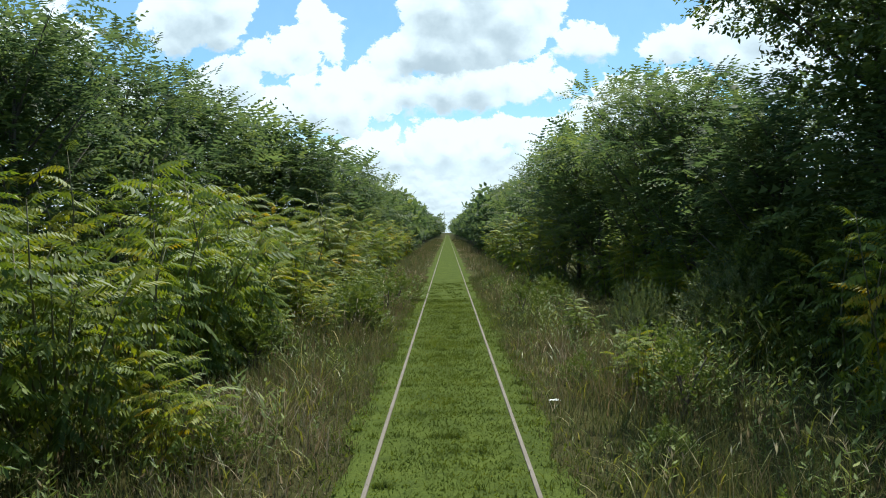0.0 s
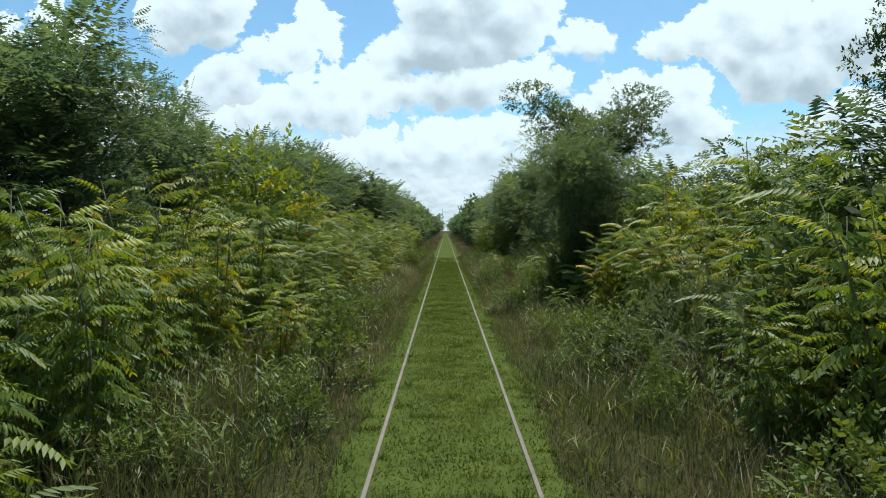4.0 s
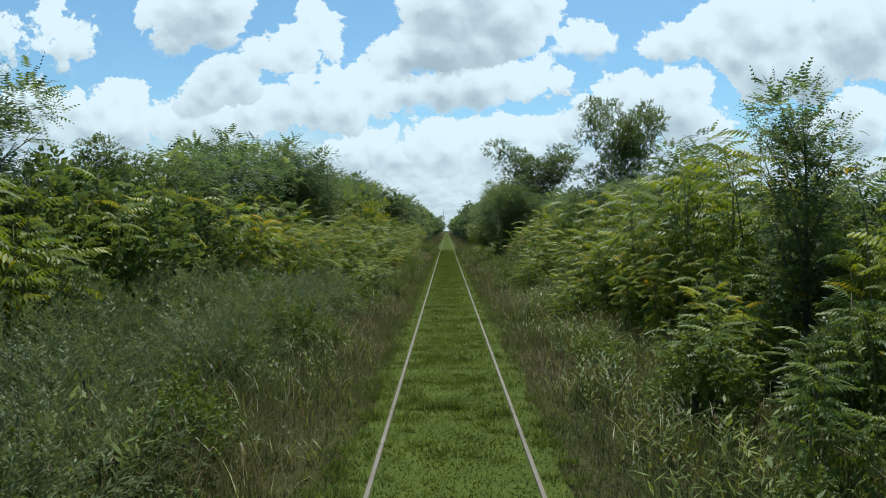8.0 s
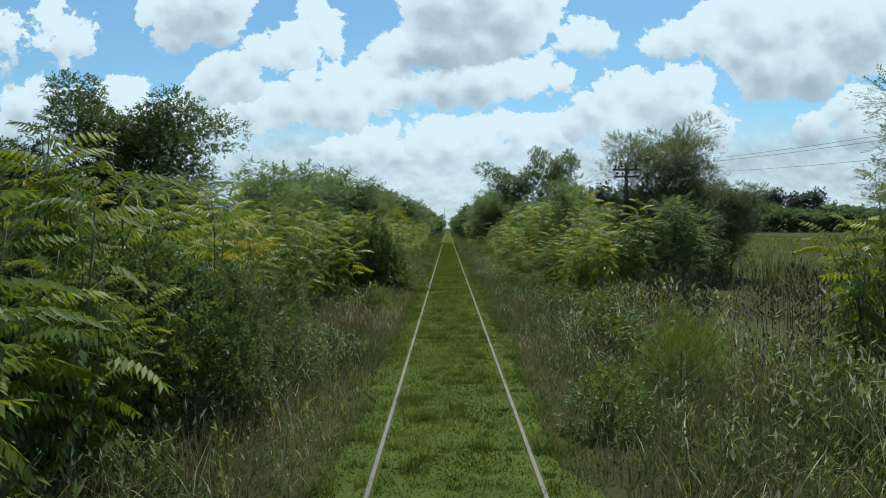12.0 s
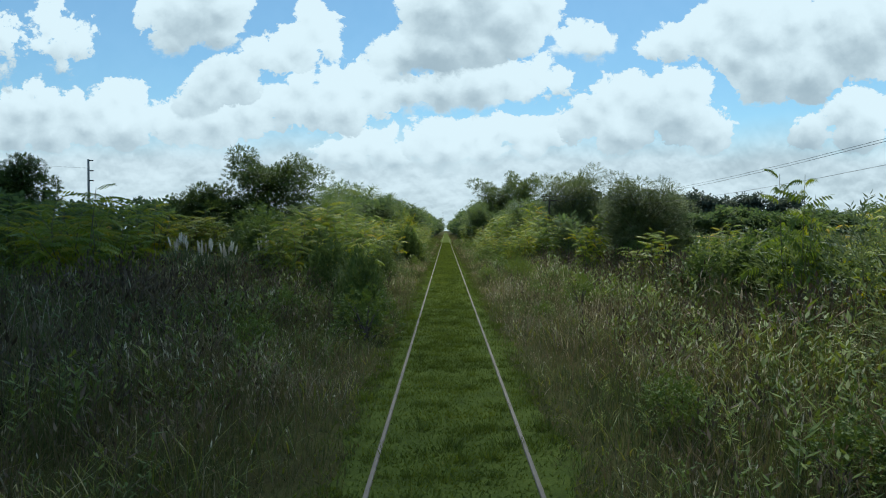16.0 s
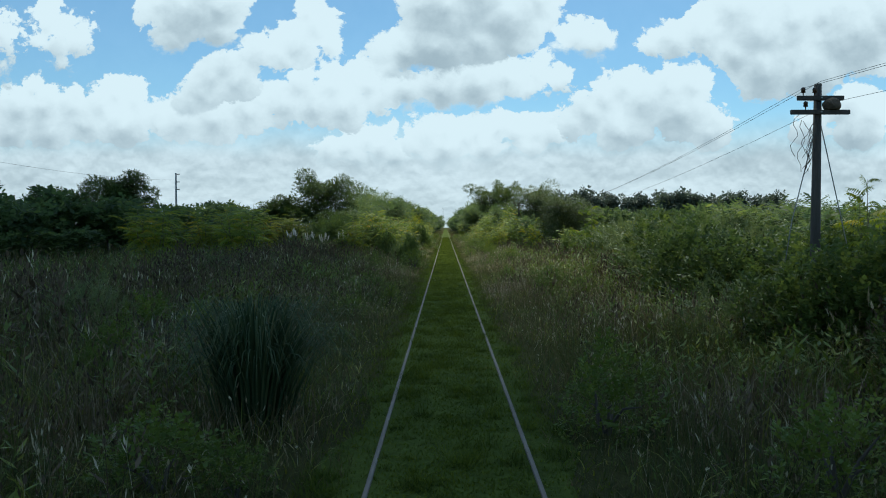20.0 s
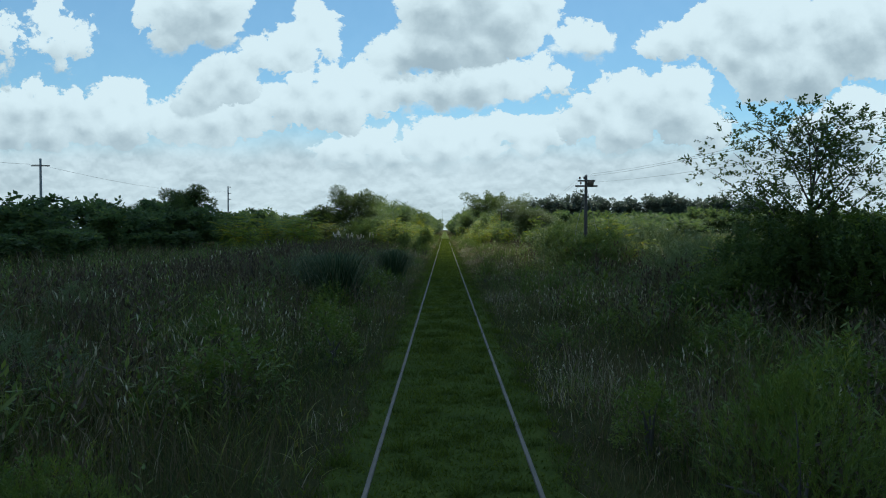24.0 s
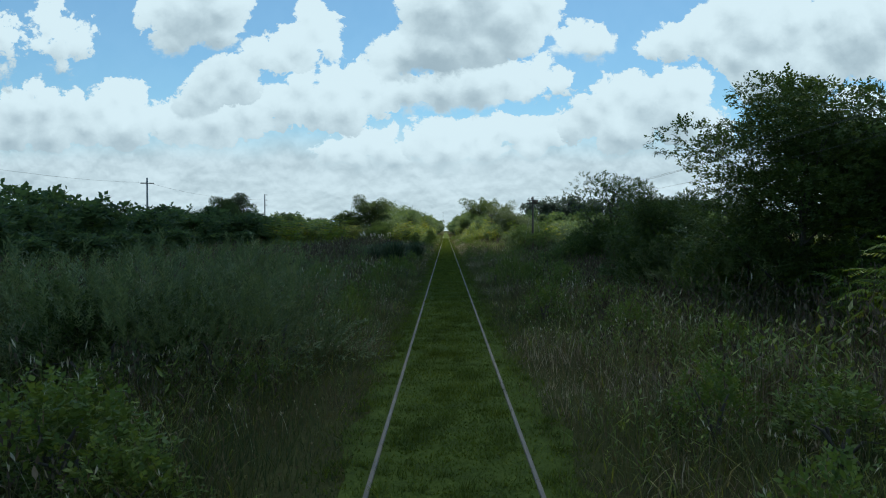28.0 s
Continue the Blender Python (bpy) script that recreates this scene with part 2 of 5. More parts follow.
def aimed(p, d, up, size):
    """Poses of things whose local y points along d, with their face towards up."""
    d = d / np.linalg.norm(d, axis=1, keepdims=True)
    sx = np.cross(d, up)
    sx /= np.linalg.norm(sx, axis=1, keepdims=True) + 1e-9
    sz = np.cross(sx, d)
    r = np.stack([sx, d, sz], 2) * np.broadcast_to(size, (len(p),))[:, None, None]
    return np.concatenate([r, p[:, :, None]], 2)


def tube(points, radii, sides=6):
    """A tapered tube along points."""
    points = np.asarray(points, float)
    vs, ts = [], []
    for i, p in enumerate(points):
        d = points[min(i + 1, len(points) - 1)] - points[max(i - 1, 0)]
        d = d / (np.linalg.norm(d) + 1e-9)
        a = np.cross(d, (0.3, 0.9, 0.1) if abs(d[1]) < 0.8 else (1, 0, 0))
        a /= np.linalg.norm(a)
        b = np.cross(d, a)
        for k in range(sides):
            w = 2 * math.pi * k / sides
            vs.append(p + radii[i] * (math.cos(w) * a + math.sin(w) * b))
    for i in range(len(points) - 1):
        for k in range(sides):
            q = [i * sides + k, i * sides + (k + 1) % sides, (i + 1) * sides + (k + 1) % sides, (i + 1) * sides + k]
            ts += [(q[0], q[1], q[2]), (q[0], q[2], q[3])]
    top = (len(points) - 1) * sides
    for k in range(1, sides - 1):
        ts.append((top, top + k, top + k + 1))
    return np.array(vs), np.array(ts)


def join(pieces):
    vs, ts, base = [], [], 0
    for v, t in pieces:
        vs.append(v)
        ts.append(np.asarray(t) + base)
        base += len(v)
    return np.concatenate(vs), np.concatenate(ts)


def box(bm, x0, x1, y0, y1, z0, z1, bevel=0.0):
    r = bmesh.ops.create_cube(bm, size=1.0, matrix=Matrix.LocRotScale(((x0 + x1) / 2, (y0 + y1) / 2, (z0 + z1) / 2), None, (x1 - x0, y1 - y0, z1 - z0)))
    if bevel:
        edges = list({e for v in r["verts"] for e in v.link_edges})
        bmesh.ops.bevel(bm, geom=edges, offset=bevel, segments=2, affect="EDGES")

# ---- materials ----
def material(name):
    mat = bpy.data.materials.new(name)
    mat.use_nodes = True
    nt = mat.node_tree
    nt.nodes.clear()
    out = nt.nodes.new("ShaderNodeOutputMaterial")
    return mat, nt, out


def ramp_node(nt, fac, stops):
    n = nt.nodes.new("ShaderNodeValToRGB")
    e = n.color_ramp.elements
    while len(e) < len(stops):
        e.new(0.5)
    for el, (p, c) in zip(e, stops):
        el.position, el.color = p, (*c, 1)
    if fac is not None:
        nt.links.new(fac, n.inputs[0])
    return n.outputs[0]


def noise_node(nt, scale, detail=4, rough=0.55, vector=None):
    n = nt.nodes.new("ShaderNodeTexNoise")
    n.inputs["Scale"].default_value, n.inputs["Detail"].default_value, n.inputs["Roughness"].default_value = scale, detail, rough
    if vector is None:
        vector = nt.nodes.new("ShaderNodeTexCoord").outputs["Object"]
    nt.links.new(vector, n.inputs["Vector"])
    return n.outputs[0]


def calc(nt, op, a, b=None):
    n = nt.nodes.new("ShaderNodeMath")
    n.operation = op
    for v, s in zip((a, b), n.inputs):
        if isinstance(v, (int, float)):
            s.default_value = v
        elif v is not None:
            nt.links.new(v, s)
    return n.outputs[0]


def foliage(name, stops, through_light=0.35, rough=0.5, gloss=0.35, spread=0.25):
    """Leaves: colour by a chance value per leaf and per plant, some light passing through."""
    mat, nt, out = material(name)
    tone = nt.nodes.new("ShaderNodeAttribute")
    tone.attribute_name = "tone"
    isl = nt.nodes.new("ShaderNodeNewGeometry").outputs["Random Per Island"]
    obj = nt.nodes.new("ShaderNodeObjectInfo").outputs["Random"]
    f = calc(nt, "ADD", tone.outputs["Fac"], calc(nt, "MULTIPLY", calc(nt, "SUBTRACT", isl, 0.5), 0.16))
    f = calc(nt, "ADD", f, calc(nt, "MULTIPLY", calc(nt, "SUBTRACT", obj, 0.5), spread))
    col = ramp_node(nt, f, stops)
    p = nt.nodes.new("ShaderNodeBsdfPrincipled")
    nt.links.new(col, p.inputs["Base Color"])
    p.inputs["Roughness"].default_value = rough
    p.inputs["Specular IOR Level"].default_value = gloss
    t = nt.nodes.new("ShaderNodeBsdfTranslucent")
    hue = nt.nodes.new("ShaderNodeHueSaturation")
    hue.inputs["Hue"].default_value, hue.inputs["Saturation"].default_value, hue.inputs["Value"].default_value = 0.485, 1.12, 1.25
    nt.links.new(col, hue.inputs["Color"])
    nt.links.new(hue.outputs[0], t.inputs["Color"])
    mix = nt.nodes.new("ShaderNodeMixShader")
    mix.inputs[0].default_value = through_light
    nt.links.new(p.outputs[0], mix.inputs[1])
    nt.links.new(t.outputs[0], mix.inputs[2])
    nt.links.new(mix.outputs[0], out.inputs[0])
    return mat


def solid(name, stops, scale=6.0, rough=0.8, metal=0.0, bump=0.0, bump_scale=40.0, stretch=None):
    mat, nt, out = material(name)
    vec = nt.nodes.new("ShaderNodeTexCoord").outputs["Object"]
    if stretch:
        mp = nt.nodes.new("ShaderNodeMapping")
        mp.inputs["Scale"].default_value = stretch
        nt.links.new(vec, mp.inputs["Vector"])
        vec = mp.outputs[0]
    a, b = noise_node(nt, scale, 5, 0.6, vec), noise_node(nt, scale * 7, 4, 0.6, vec)
    f = calc(nt, "ADD", calc(nt, "MULTIPLY", a, 0.65), calc(nt, "MULTIPLY", b, 0.35))
    p = nt.nodes.new("ShaderNodeBsdfPrincipled")
    nt.links.new(ramp_node(nt, f, stops), p.inputs["Base Color"])
    p.inputs["Roughness"].default_value, p.inputs["Metallic"].default_value = rough, metal
    if bump:
        bn = nt.nodes.new("ShaderNodeBump")
        bn.inputs["Strength"].default_value = bump
        nt.links.new(noise_node(nt, bump_scale, 5, 0.6, vec), bn.inputs["Height"])
        nt.links.new(bn.outputs[0], p.inputs["Normal"])
    nt.links.new(p.outputs[0], out.inputs[0])
    return mat


M_AILANTHUS = foliage("pinnate_leaf", [(0.0, (0.05, 0.085, 0.016)), (0.35, (0.105, 0.155, 0.026)), (0.62, (0.18, 0.235, 0.034)),
                                       (0.84, (0.28, 0.29, 0.030)), (1.0, (0.44, 0.33, 0.035))], 0.45, 0.5, 0.28, 0.3)
M_YELLOW = foliage("yellowing_leaf", [(0.0, (0.06, 0.10, 0.02)), (0.45, (0.15, 0.19, 0.03)), (0.8, (0.30, 0.29, 0.035)), (1.0, (0.46, 0.32, 0.04))], 0.42, 0.5, 0.28, 0.2)
M_LOCUST = foliage("locust_leaf", [(0.0, (0.05, 0.082, 0.040)), (0.45, (0.092, 0.135, 0.054)), (0.8, (0.135, 0.18, 0.06)), (1.0, (0.19, 0.23, 0.065))], 0.56, 0.55, 0.22, 0.3)
M_GREYLEAF = foliage("grey_green_leaf", [(0.0, (0.06, 0.082, 0.036)), (0.5, (0.125, 0.158, 0.06)), (0.85, (0.195, 0.225, 0.085)), (1.0, (0.24, 0.245, 0.11))], 0.32, 0.55, 0.3, 0.25)
M_GREENBUSH = foliage("fine_green_leaf", [(0.0, (0.06, 0.09, 0.022)), (0.5, (0.12, 0.165, 0.034)), (0.85, (0.185, 0.22, 0.045)), (1.0, (0.26, 0.28, 0.07))], 0.32, 0.55, 0.2, 0.2)
M_DARKLEAF = foliage("dark_broad_leaf", [(0.0, (0.052, 0.078, 0.026)), (0.5, (0.095, 0.135, 0.038)), (0.85, (0.15, 0.19, 0.048)), (1.0, (0.19, 0.22, 0.055))], 0.45, 0.5, 0.25, 0.3)
# leaf colour paled and greyed to put distance haze on the far row
M_HAZED_GUM = foliage("hazed_gum_leaf", [(0.0, (0.07, 0.09, 0.072)), (0.6, (0.11, 0.135, 0.10)), (1.0, (0.15, 0.17, 0.12))], 0.2, 0.55, 0.3, 0.3)
M_TALLGRASS = foliage("tall_grass_blade", [(0.0, (0.048, 0.068, 0.028)), (0.3, (0.094, 0.11, 0.036)), (0.55, (0.13, 0.12, 0.05)),
                                           (0.8, (0.185, 0.14, 0.086)), (1.0, (0.44, 0.38, 0.26))], 0.36, 0.65, 0.08, 0.0)
M_BROADGRASS = foliage("broad_grass_blade", [(0.0, (0.06, 0.09, 0.02)), (0.5, (0.145, 0.175, 0.032)), (0.85, (0.26, 0.25, 0.05)), (1.0, (0.46, 0.41, 0.22))], 0.4, 0.45, 0.3, 0.0)
M_MUD = solid("dried_mud", [(0.3, (0.09, 0.065, 0.045)), (0.7, (0.18, 0.13, 0.09))], 14, 0.95, 0, 0.6, 60)
M_SCRAP = solid("white_plastic", [(0.3, (0.62, 0.62, 0.6)), (0.7, (0.8, 0.8, 0.78))], 10, 0.5)
M_SEEDHEAD = foliage("grass_seed_head", [(0.0, (0.11, 0.08, 0.045)), (0.45, (0.2, 0.155, 0.085)), (0.8, (0.38, 0.33, 0.2)), (1.0, (0.58, 0.53, 0.38))], 0.3, 0.7, 0.15, 0.0)
M_TURF = foliage("turf_blade", [(0.0, (0.046, 0.068, 0.017)), (0.5, (0.10, 0.132, 0.025)), (0.85, (0.15, 0.18, 0.034)), (1.0, (0.22, 0.19, 0.07))], 0.45, 0.7, 0.06, 0.0)
M_PAMPAS = foliage("pampas_blade", [(0.0, (0.035, 0.060, 0.030)), (0.5, (0.075, 0.105, 0.050)), (0.85, (0.13, 0.155, 0.075)), (1.0, (0.26, 0.24, 0.13))], 0.3, 0.6, 0.12, 0.1)
M_PLUME = foliage("pampas_plume", [(0.0, (0.45, 0.41, 0.33)), (1.0, (0.72, 0.69, 0.6))], 0.3, 0.8, 0.1, 0.0)
M_TEASEL = foliage("dry_brown_stalk", [(0.0, (0.045, 0.033, 0.022)), (0.6, (0.11, 0.082, 0.05)), (1.0, (0.19, 0.145, 0.09))], 0.1, 0.8, 0.2, 0.0)
M_BARK = solid("bark", [(0.3, (0.045, 0.036, 0.028)), (0.7, (0.13, 0.11, 0.09))], 9, 0.9, 0, 0.6, 30, (1, 1, 0.3))
M_GREENSTEM = solid("green_stem", [(0.3, (0.075, 0.085, 0.03)), (0.7, (0.16, 0.13, 0.07))], 12, 0.7)
M_DEADWOOD = solid("dead_wood", [(0.3, (0.16, 0.14, 0.12)), (0.7, (0.30, 0.27, 0.24))], 9, 0.9)
M_POLE = solid("weathered_pole_wood", [(0.3, (0.045, 0.036, 0.03)), (0.7, (0.12, 0.10, 0.085))], 5, 0.85, 0, 0.5, 60, (1, 1, 0.12))
M_CONCRETE = solid("pole_concrete", [(0.3, (0.20, 0.19, 0.18)), (0.7, (0.34, 0.33, 0.31))], 5, 0.85, 0, 0.2, 60)
M_IRON = solid("galvanised_iron", [(0.3, (0.22, 0.22, 0.22)), (0.7, (0.36, 0.36, 0.36))], 12, 0.5, 0.8)
M_PORCELAIN = solid("brown_porcelain", [(0.3, (0.05, 0.025, 0.015)), (0.7, (0.10, 0.05, 0.03))], 10, 0.25)
M_WIRE = solid("wire", [(0.3, (0.035, 0.035, 0.035)), (0.7, (0.06, 0.06, 0.06))], 10, 0.5, 0.6)
M_RAILTOP = solid("worn_rail_steel", [(0.25, (0.12, 0.09, 0.07)), (0.6, (0.20, 0.165, 0.138)), (0.8, (0.27, 0.235, 0.20))], 3.0, 0.8, 0.0, 0.1, 90, (1, 0.25, 1))
M_RUST = solid("rusty_rail_side", [(0.3, (0.09, 0.042, 0.022)), (0.7, (0.21, 0.11, 0.06))], 8, 0.9, 0, 0.4, 60)

M_CLOUD = solid("cloud_white", [(0.3, (0.8, 0.81, 0.83)), (0.7, (0.9, 0.9, 0.9))], 0.05, 1.0)


def ground_material():
    mat, nt, out = material("overgrown_ground")
    vec = nt.nodes.new("ShaderNodeNewGeometry").outputs["Position"]
    big, mid, fine = noise_node(nt, 0.05, 4, 0.6, vec), noise_node(nt, 0.8, 5, 0.6, vec), noise_node(nt, 14, 4, 0.7, vec)
    f = calc(nt, "ADD", calc(nt, "MULTIPLY", big, 0.35), calc(nt, "ADD", calc(nt, "MULTIPLY", mid, 0.3), calc(nt, "MULTIPLY", fine, 0.35)))
    col = ramp_node(nt, f, [(0.28, (0.034, 0.028, 0.017)), (0.45, (0.055, 0.052, 0.022)), (0.58, (0.075, 0.078, 0.026)), (0.75, (0.14, 0.118, 0.055))])
    p = nt.nodes.new("ShaderNodeBsdfPrincipled")
    nt.links.new(col, p.inputs["Base Color"])
    p.inputs["Roughness"].default_value = 0.95
    p.inputs["Specular IOR Level"].default_value = 0.03
    bn = nt.nodes.new("ShaderNodeBump")
    bn.inputs["Strength"].default_value, bn.inputs["Distance"].default_value = 0.8, 0.05
    nt.links.new(fine, bn.inputs["Height"])
    nt.links.new(bn.outputs[0], p.inputs["Normal"])
    nt.links.new(p.outputs[0], out.inputs[0])
    return mat


def turf_bed_material():
    mat, nt, out = material("mossy_turf_bed")
    vec = nt.nodes.new("ShaderNodeNewGeometry").outputs["Position"]
    mid, fine = noise_node(nt, 1.6, 5, 0.6, vec), noise_node(nt, 22, 4, 0.7, vec)
    f = calc(nt, "ADD", calc(nt, "MULTIPLY", mid, 0.5), calc(nt, "MULTIPLY", fine, 0.5))
    col = ramp_node(nt, f, [(0.3, (0.038, 0.052, 0.016)), (0.5, (0.075, 0.098, 0.021)), (0.72, (0.115, 0.14, 0.03))])
    p = nt.nodes.new("ShaderNodeBsdfPrincipled")
    nt.links.new(col, p.inputs["Base Color"])
    p.inputs["Roughness"].default_value = 0.95
    p.inputs["Specular IOR Level"].default_value = 0.03
    bn = nt.nodes.new("ShaderNodeBump")
    bn.inputs["Strength"].default_value, bn.inputs["Distance"].default_value = 0.9, 0.04
    nt.links.new(f, bn.inputs["Height"])
    nt.links.new(bn.outputs[0], p.inputs["Normal"])
    nt.links.new(p.outputs[0], out.inputs[0])
    return mat


M_GROUND, M_BED = ground_material(), turf_bed_material()

# ---- plants ----
def rhombs(centres, along, side, fold=0.0):
    """Two triangles per leaf: a pointed blade from its foot along a direction."""
    vs, ts = [], []
    for c, a, s in zip(centres, along, side):
        c, a, s = np.array(c), np.array(a), np.array(s)
        b = len(vs)
        vs += [c, c + 0.42 * a + s, c + a, c + 0.42 * a - s]
        if fold:
            vs[b + 1] = vs[b + 1] + np.array((0, 0, fold))
            vs[b + 3] = vs[b + 3] + np.array((0, 0, fold))
        ts += [(b, b + 1, b + 2), (b, b + 2, b + 3)]
    return np.array(vs), np.array(ts)


def pinnate_leaf(pairs, droop, length=0.27, width=0.042, seed=0):
    """A long compound leaf of unit length along y: a rib with leaflets on both sides."""
    r = random.Random(seed)
    c, a, s = [], [], []
    rib = lambda u: np.array((0.0, u - 0.2 * droop * u * u, 0.34 * u - droop * u * u))
    for i in range(pairs):
        u = 0.16 + 0.80 * i / (pairs - 1)
        size = length * (0.75 + 0.45 * math.sin(math.pi * min(1, u * 0.95))) * r.uniform(0.85, 1.1)
        for sgn in (-1, 1):
            d = np.array((sgn * r.uniform(0.5, 0.85), 0.22 + 0.3 * u, -0.75 - r.uniform(0, 0.3)))
            d /= np.linalg.norm(d)
            w = np.cross(d, (0, 0, 1))
            c.append(rib(u))
            a.append(d * size)
            s.append(w / np.linalg.norm(w) * width)
    c.append(rib(0.97))
    a.append(np.array((0, 0.9, -0.5 * droop - 0.1)) * length)
    s.append(np.array((width, 0, 0)))
    leaves = rhombs(c, a, s, 0.012)
    p = [rib(u) for u in (0, 0.33, 0.66, 1.0)]
    rv, rt = [], []
    for i, q in enumerate(p):
        w = 0.009 * (1 - 0.6 * i / 3)
        rv += [q + (w, 0, 0), q - (w, 0, 0)]
    for i in range(3):
        b = 2 * i
        rt += [(b, b + 1, b + 3), (b, b + 3, b + 2)]
    return join([leaves, (np.array(rv), np.array(rt))])


def feather_spray(pairs, droop, seed):
    """A small feathery leaf: each pair of leaflets is one blade across the rib."""
    r = random.Random(seed)
    vs, ts = [], []
    for i in range(pairs):
        u = 0.12 + 0.8 * i / (pairs - 1)
        w = 0.25 * math.sin(math.pi * (0.2 + 0.72 * u)) * r.uniform(0.8, 1.15)
        c = np.array((0, u, 0.1 * u - droop * u * u))
        b = len(vs)
        t = 0.06
        dz = -0.25 * w
        vs += [c + (-w, 0.06, dz), c + (0, -t, 0), c + (w, 0.06, dz), c + (0, t, 0.01)]
        ts += [(b, b + 1, b + 3), (b + 1, b + 2, b + 3)]
    return np.array(vs), np.array(ts)


def twig(n, leaf, width, spread, seed):
    """A short twig along y with simple leaves all round it."""
    r = random.Random(seed)
    c, a, s = [], [], []
    for i in range(n):
        u = 0.08 + 0.9 * i / n
        w = i * 2.4 + r.uniform(-0.4, 0.4)
        d = np.array((math.cos(w) * spread, 0.75, math.sin(w) * spread * 0.7))
        d /= np.linalg.norm(d)
        q = np.cross(d, (r.uniform(-0.5, 0.5), r.uniform(-0.3, 0.3), 1))
        c.append((0, u, 0.06 * u))
        a.append(d * leaf * r.uniform(0.75, 1.2))
        s.append(q / np.linalg.norm(q) * width)
    return rhombs(c, a, s)


T_PINNATE = [pinnate_leaf(9, 0.55, 0.24, 0.04, seed=1), pinnate_leaf(10, 0.8, 0.22, 0.036, seed=2), pinnate_leaf(8, 0.4, 0.25, 0.042, seed=3)]
T_FEATHER = [feather_spray(5, 0.25, 1), feather_spray(6, 0.5, 2), feather_spray(5, 0.1, 3)]
T_BROAD = [twig(7, 0.42, 0.12, 0.9, 1), twig(8, 0.38, 0.11, 1.0, 2), twig(6, 0.45, 0.13, 0.8, 3)]
T_NARROW = [twig(11, 0.30, 0.035, 0.6, 4), twig(12, 0.27, 0.03, 0.7, 5), twig(10, 0.33, 0.035, 0.5, 6)]
T_FAR = [twig(4, 0.85, 0.24, 1.1, 7), twig(4, 0.75, 0.22, 1.2, 8)]


def stems_shrub(r, tall, wide, stems, leaves, leaf_size):
    """Several leaning stems with leaves in spirals: stem tubes, then leaf feet and directions."""
    wood, p, d = [], [], []
    for i in range(stems):
        w = r.uniform(0, 6.283)
        foot = np.array((math.cos(w), math.sin(w), 0)) * r.uniform(0, 0.25 * wide)
        tip = np.array((math.cos(w) * wide * r.uniform(0.1, 0.8), math.sin(w) * wide * r.uniform(0.1, 0.8), tall * r.uniform(0.55, 0.93)))
        bend = np.array((r.uniform(-0.2, 0.2), r.uniform(-0.2, 0.2), 0))
        pts = [foot + (tip - foot) * u + bend * math.sin(math.pi * u) - np.array((0, 0, 0.05 if u == 0 else 0)) for u in (0, 0.25, 0.5, 0.75, 1)]
        thick = 0.007 + 0.0042 * tall
        wood.append(tube(pts, [thick * (1 - 0.75 * u) for u in (0, 0.25, 0.5, 0.75, 1)], 5))
        n = leaves // stems
        for k in range(n):
            u = 0.10 + 0.90 * (k + r.random()) / n
            at = foot + (tip - foot) * u + bend * math.sin(math.pi * u)
            a = k * 2.4 + r.uniform(-0.6, 0.6)
            rise = -0.3 + 0.85 * u * u + r.uniform(-0.25, 0.3)
            p.append(at)
            d.append((math.cos(a), math.sin(a), rise))
    p, d = np.array(p), np.array(d)
    size = leaf_size * np.array([r.uniform(0.6, 1.15) for _ in range(len(p))])
    return wood, p, d, size


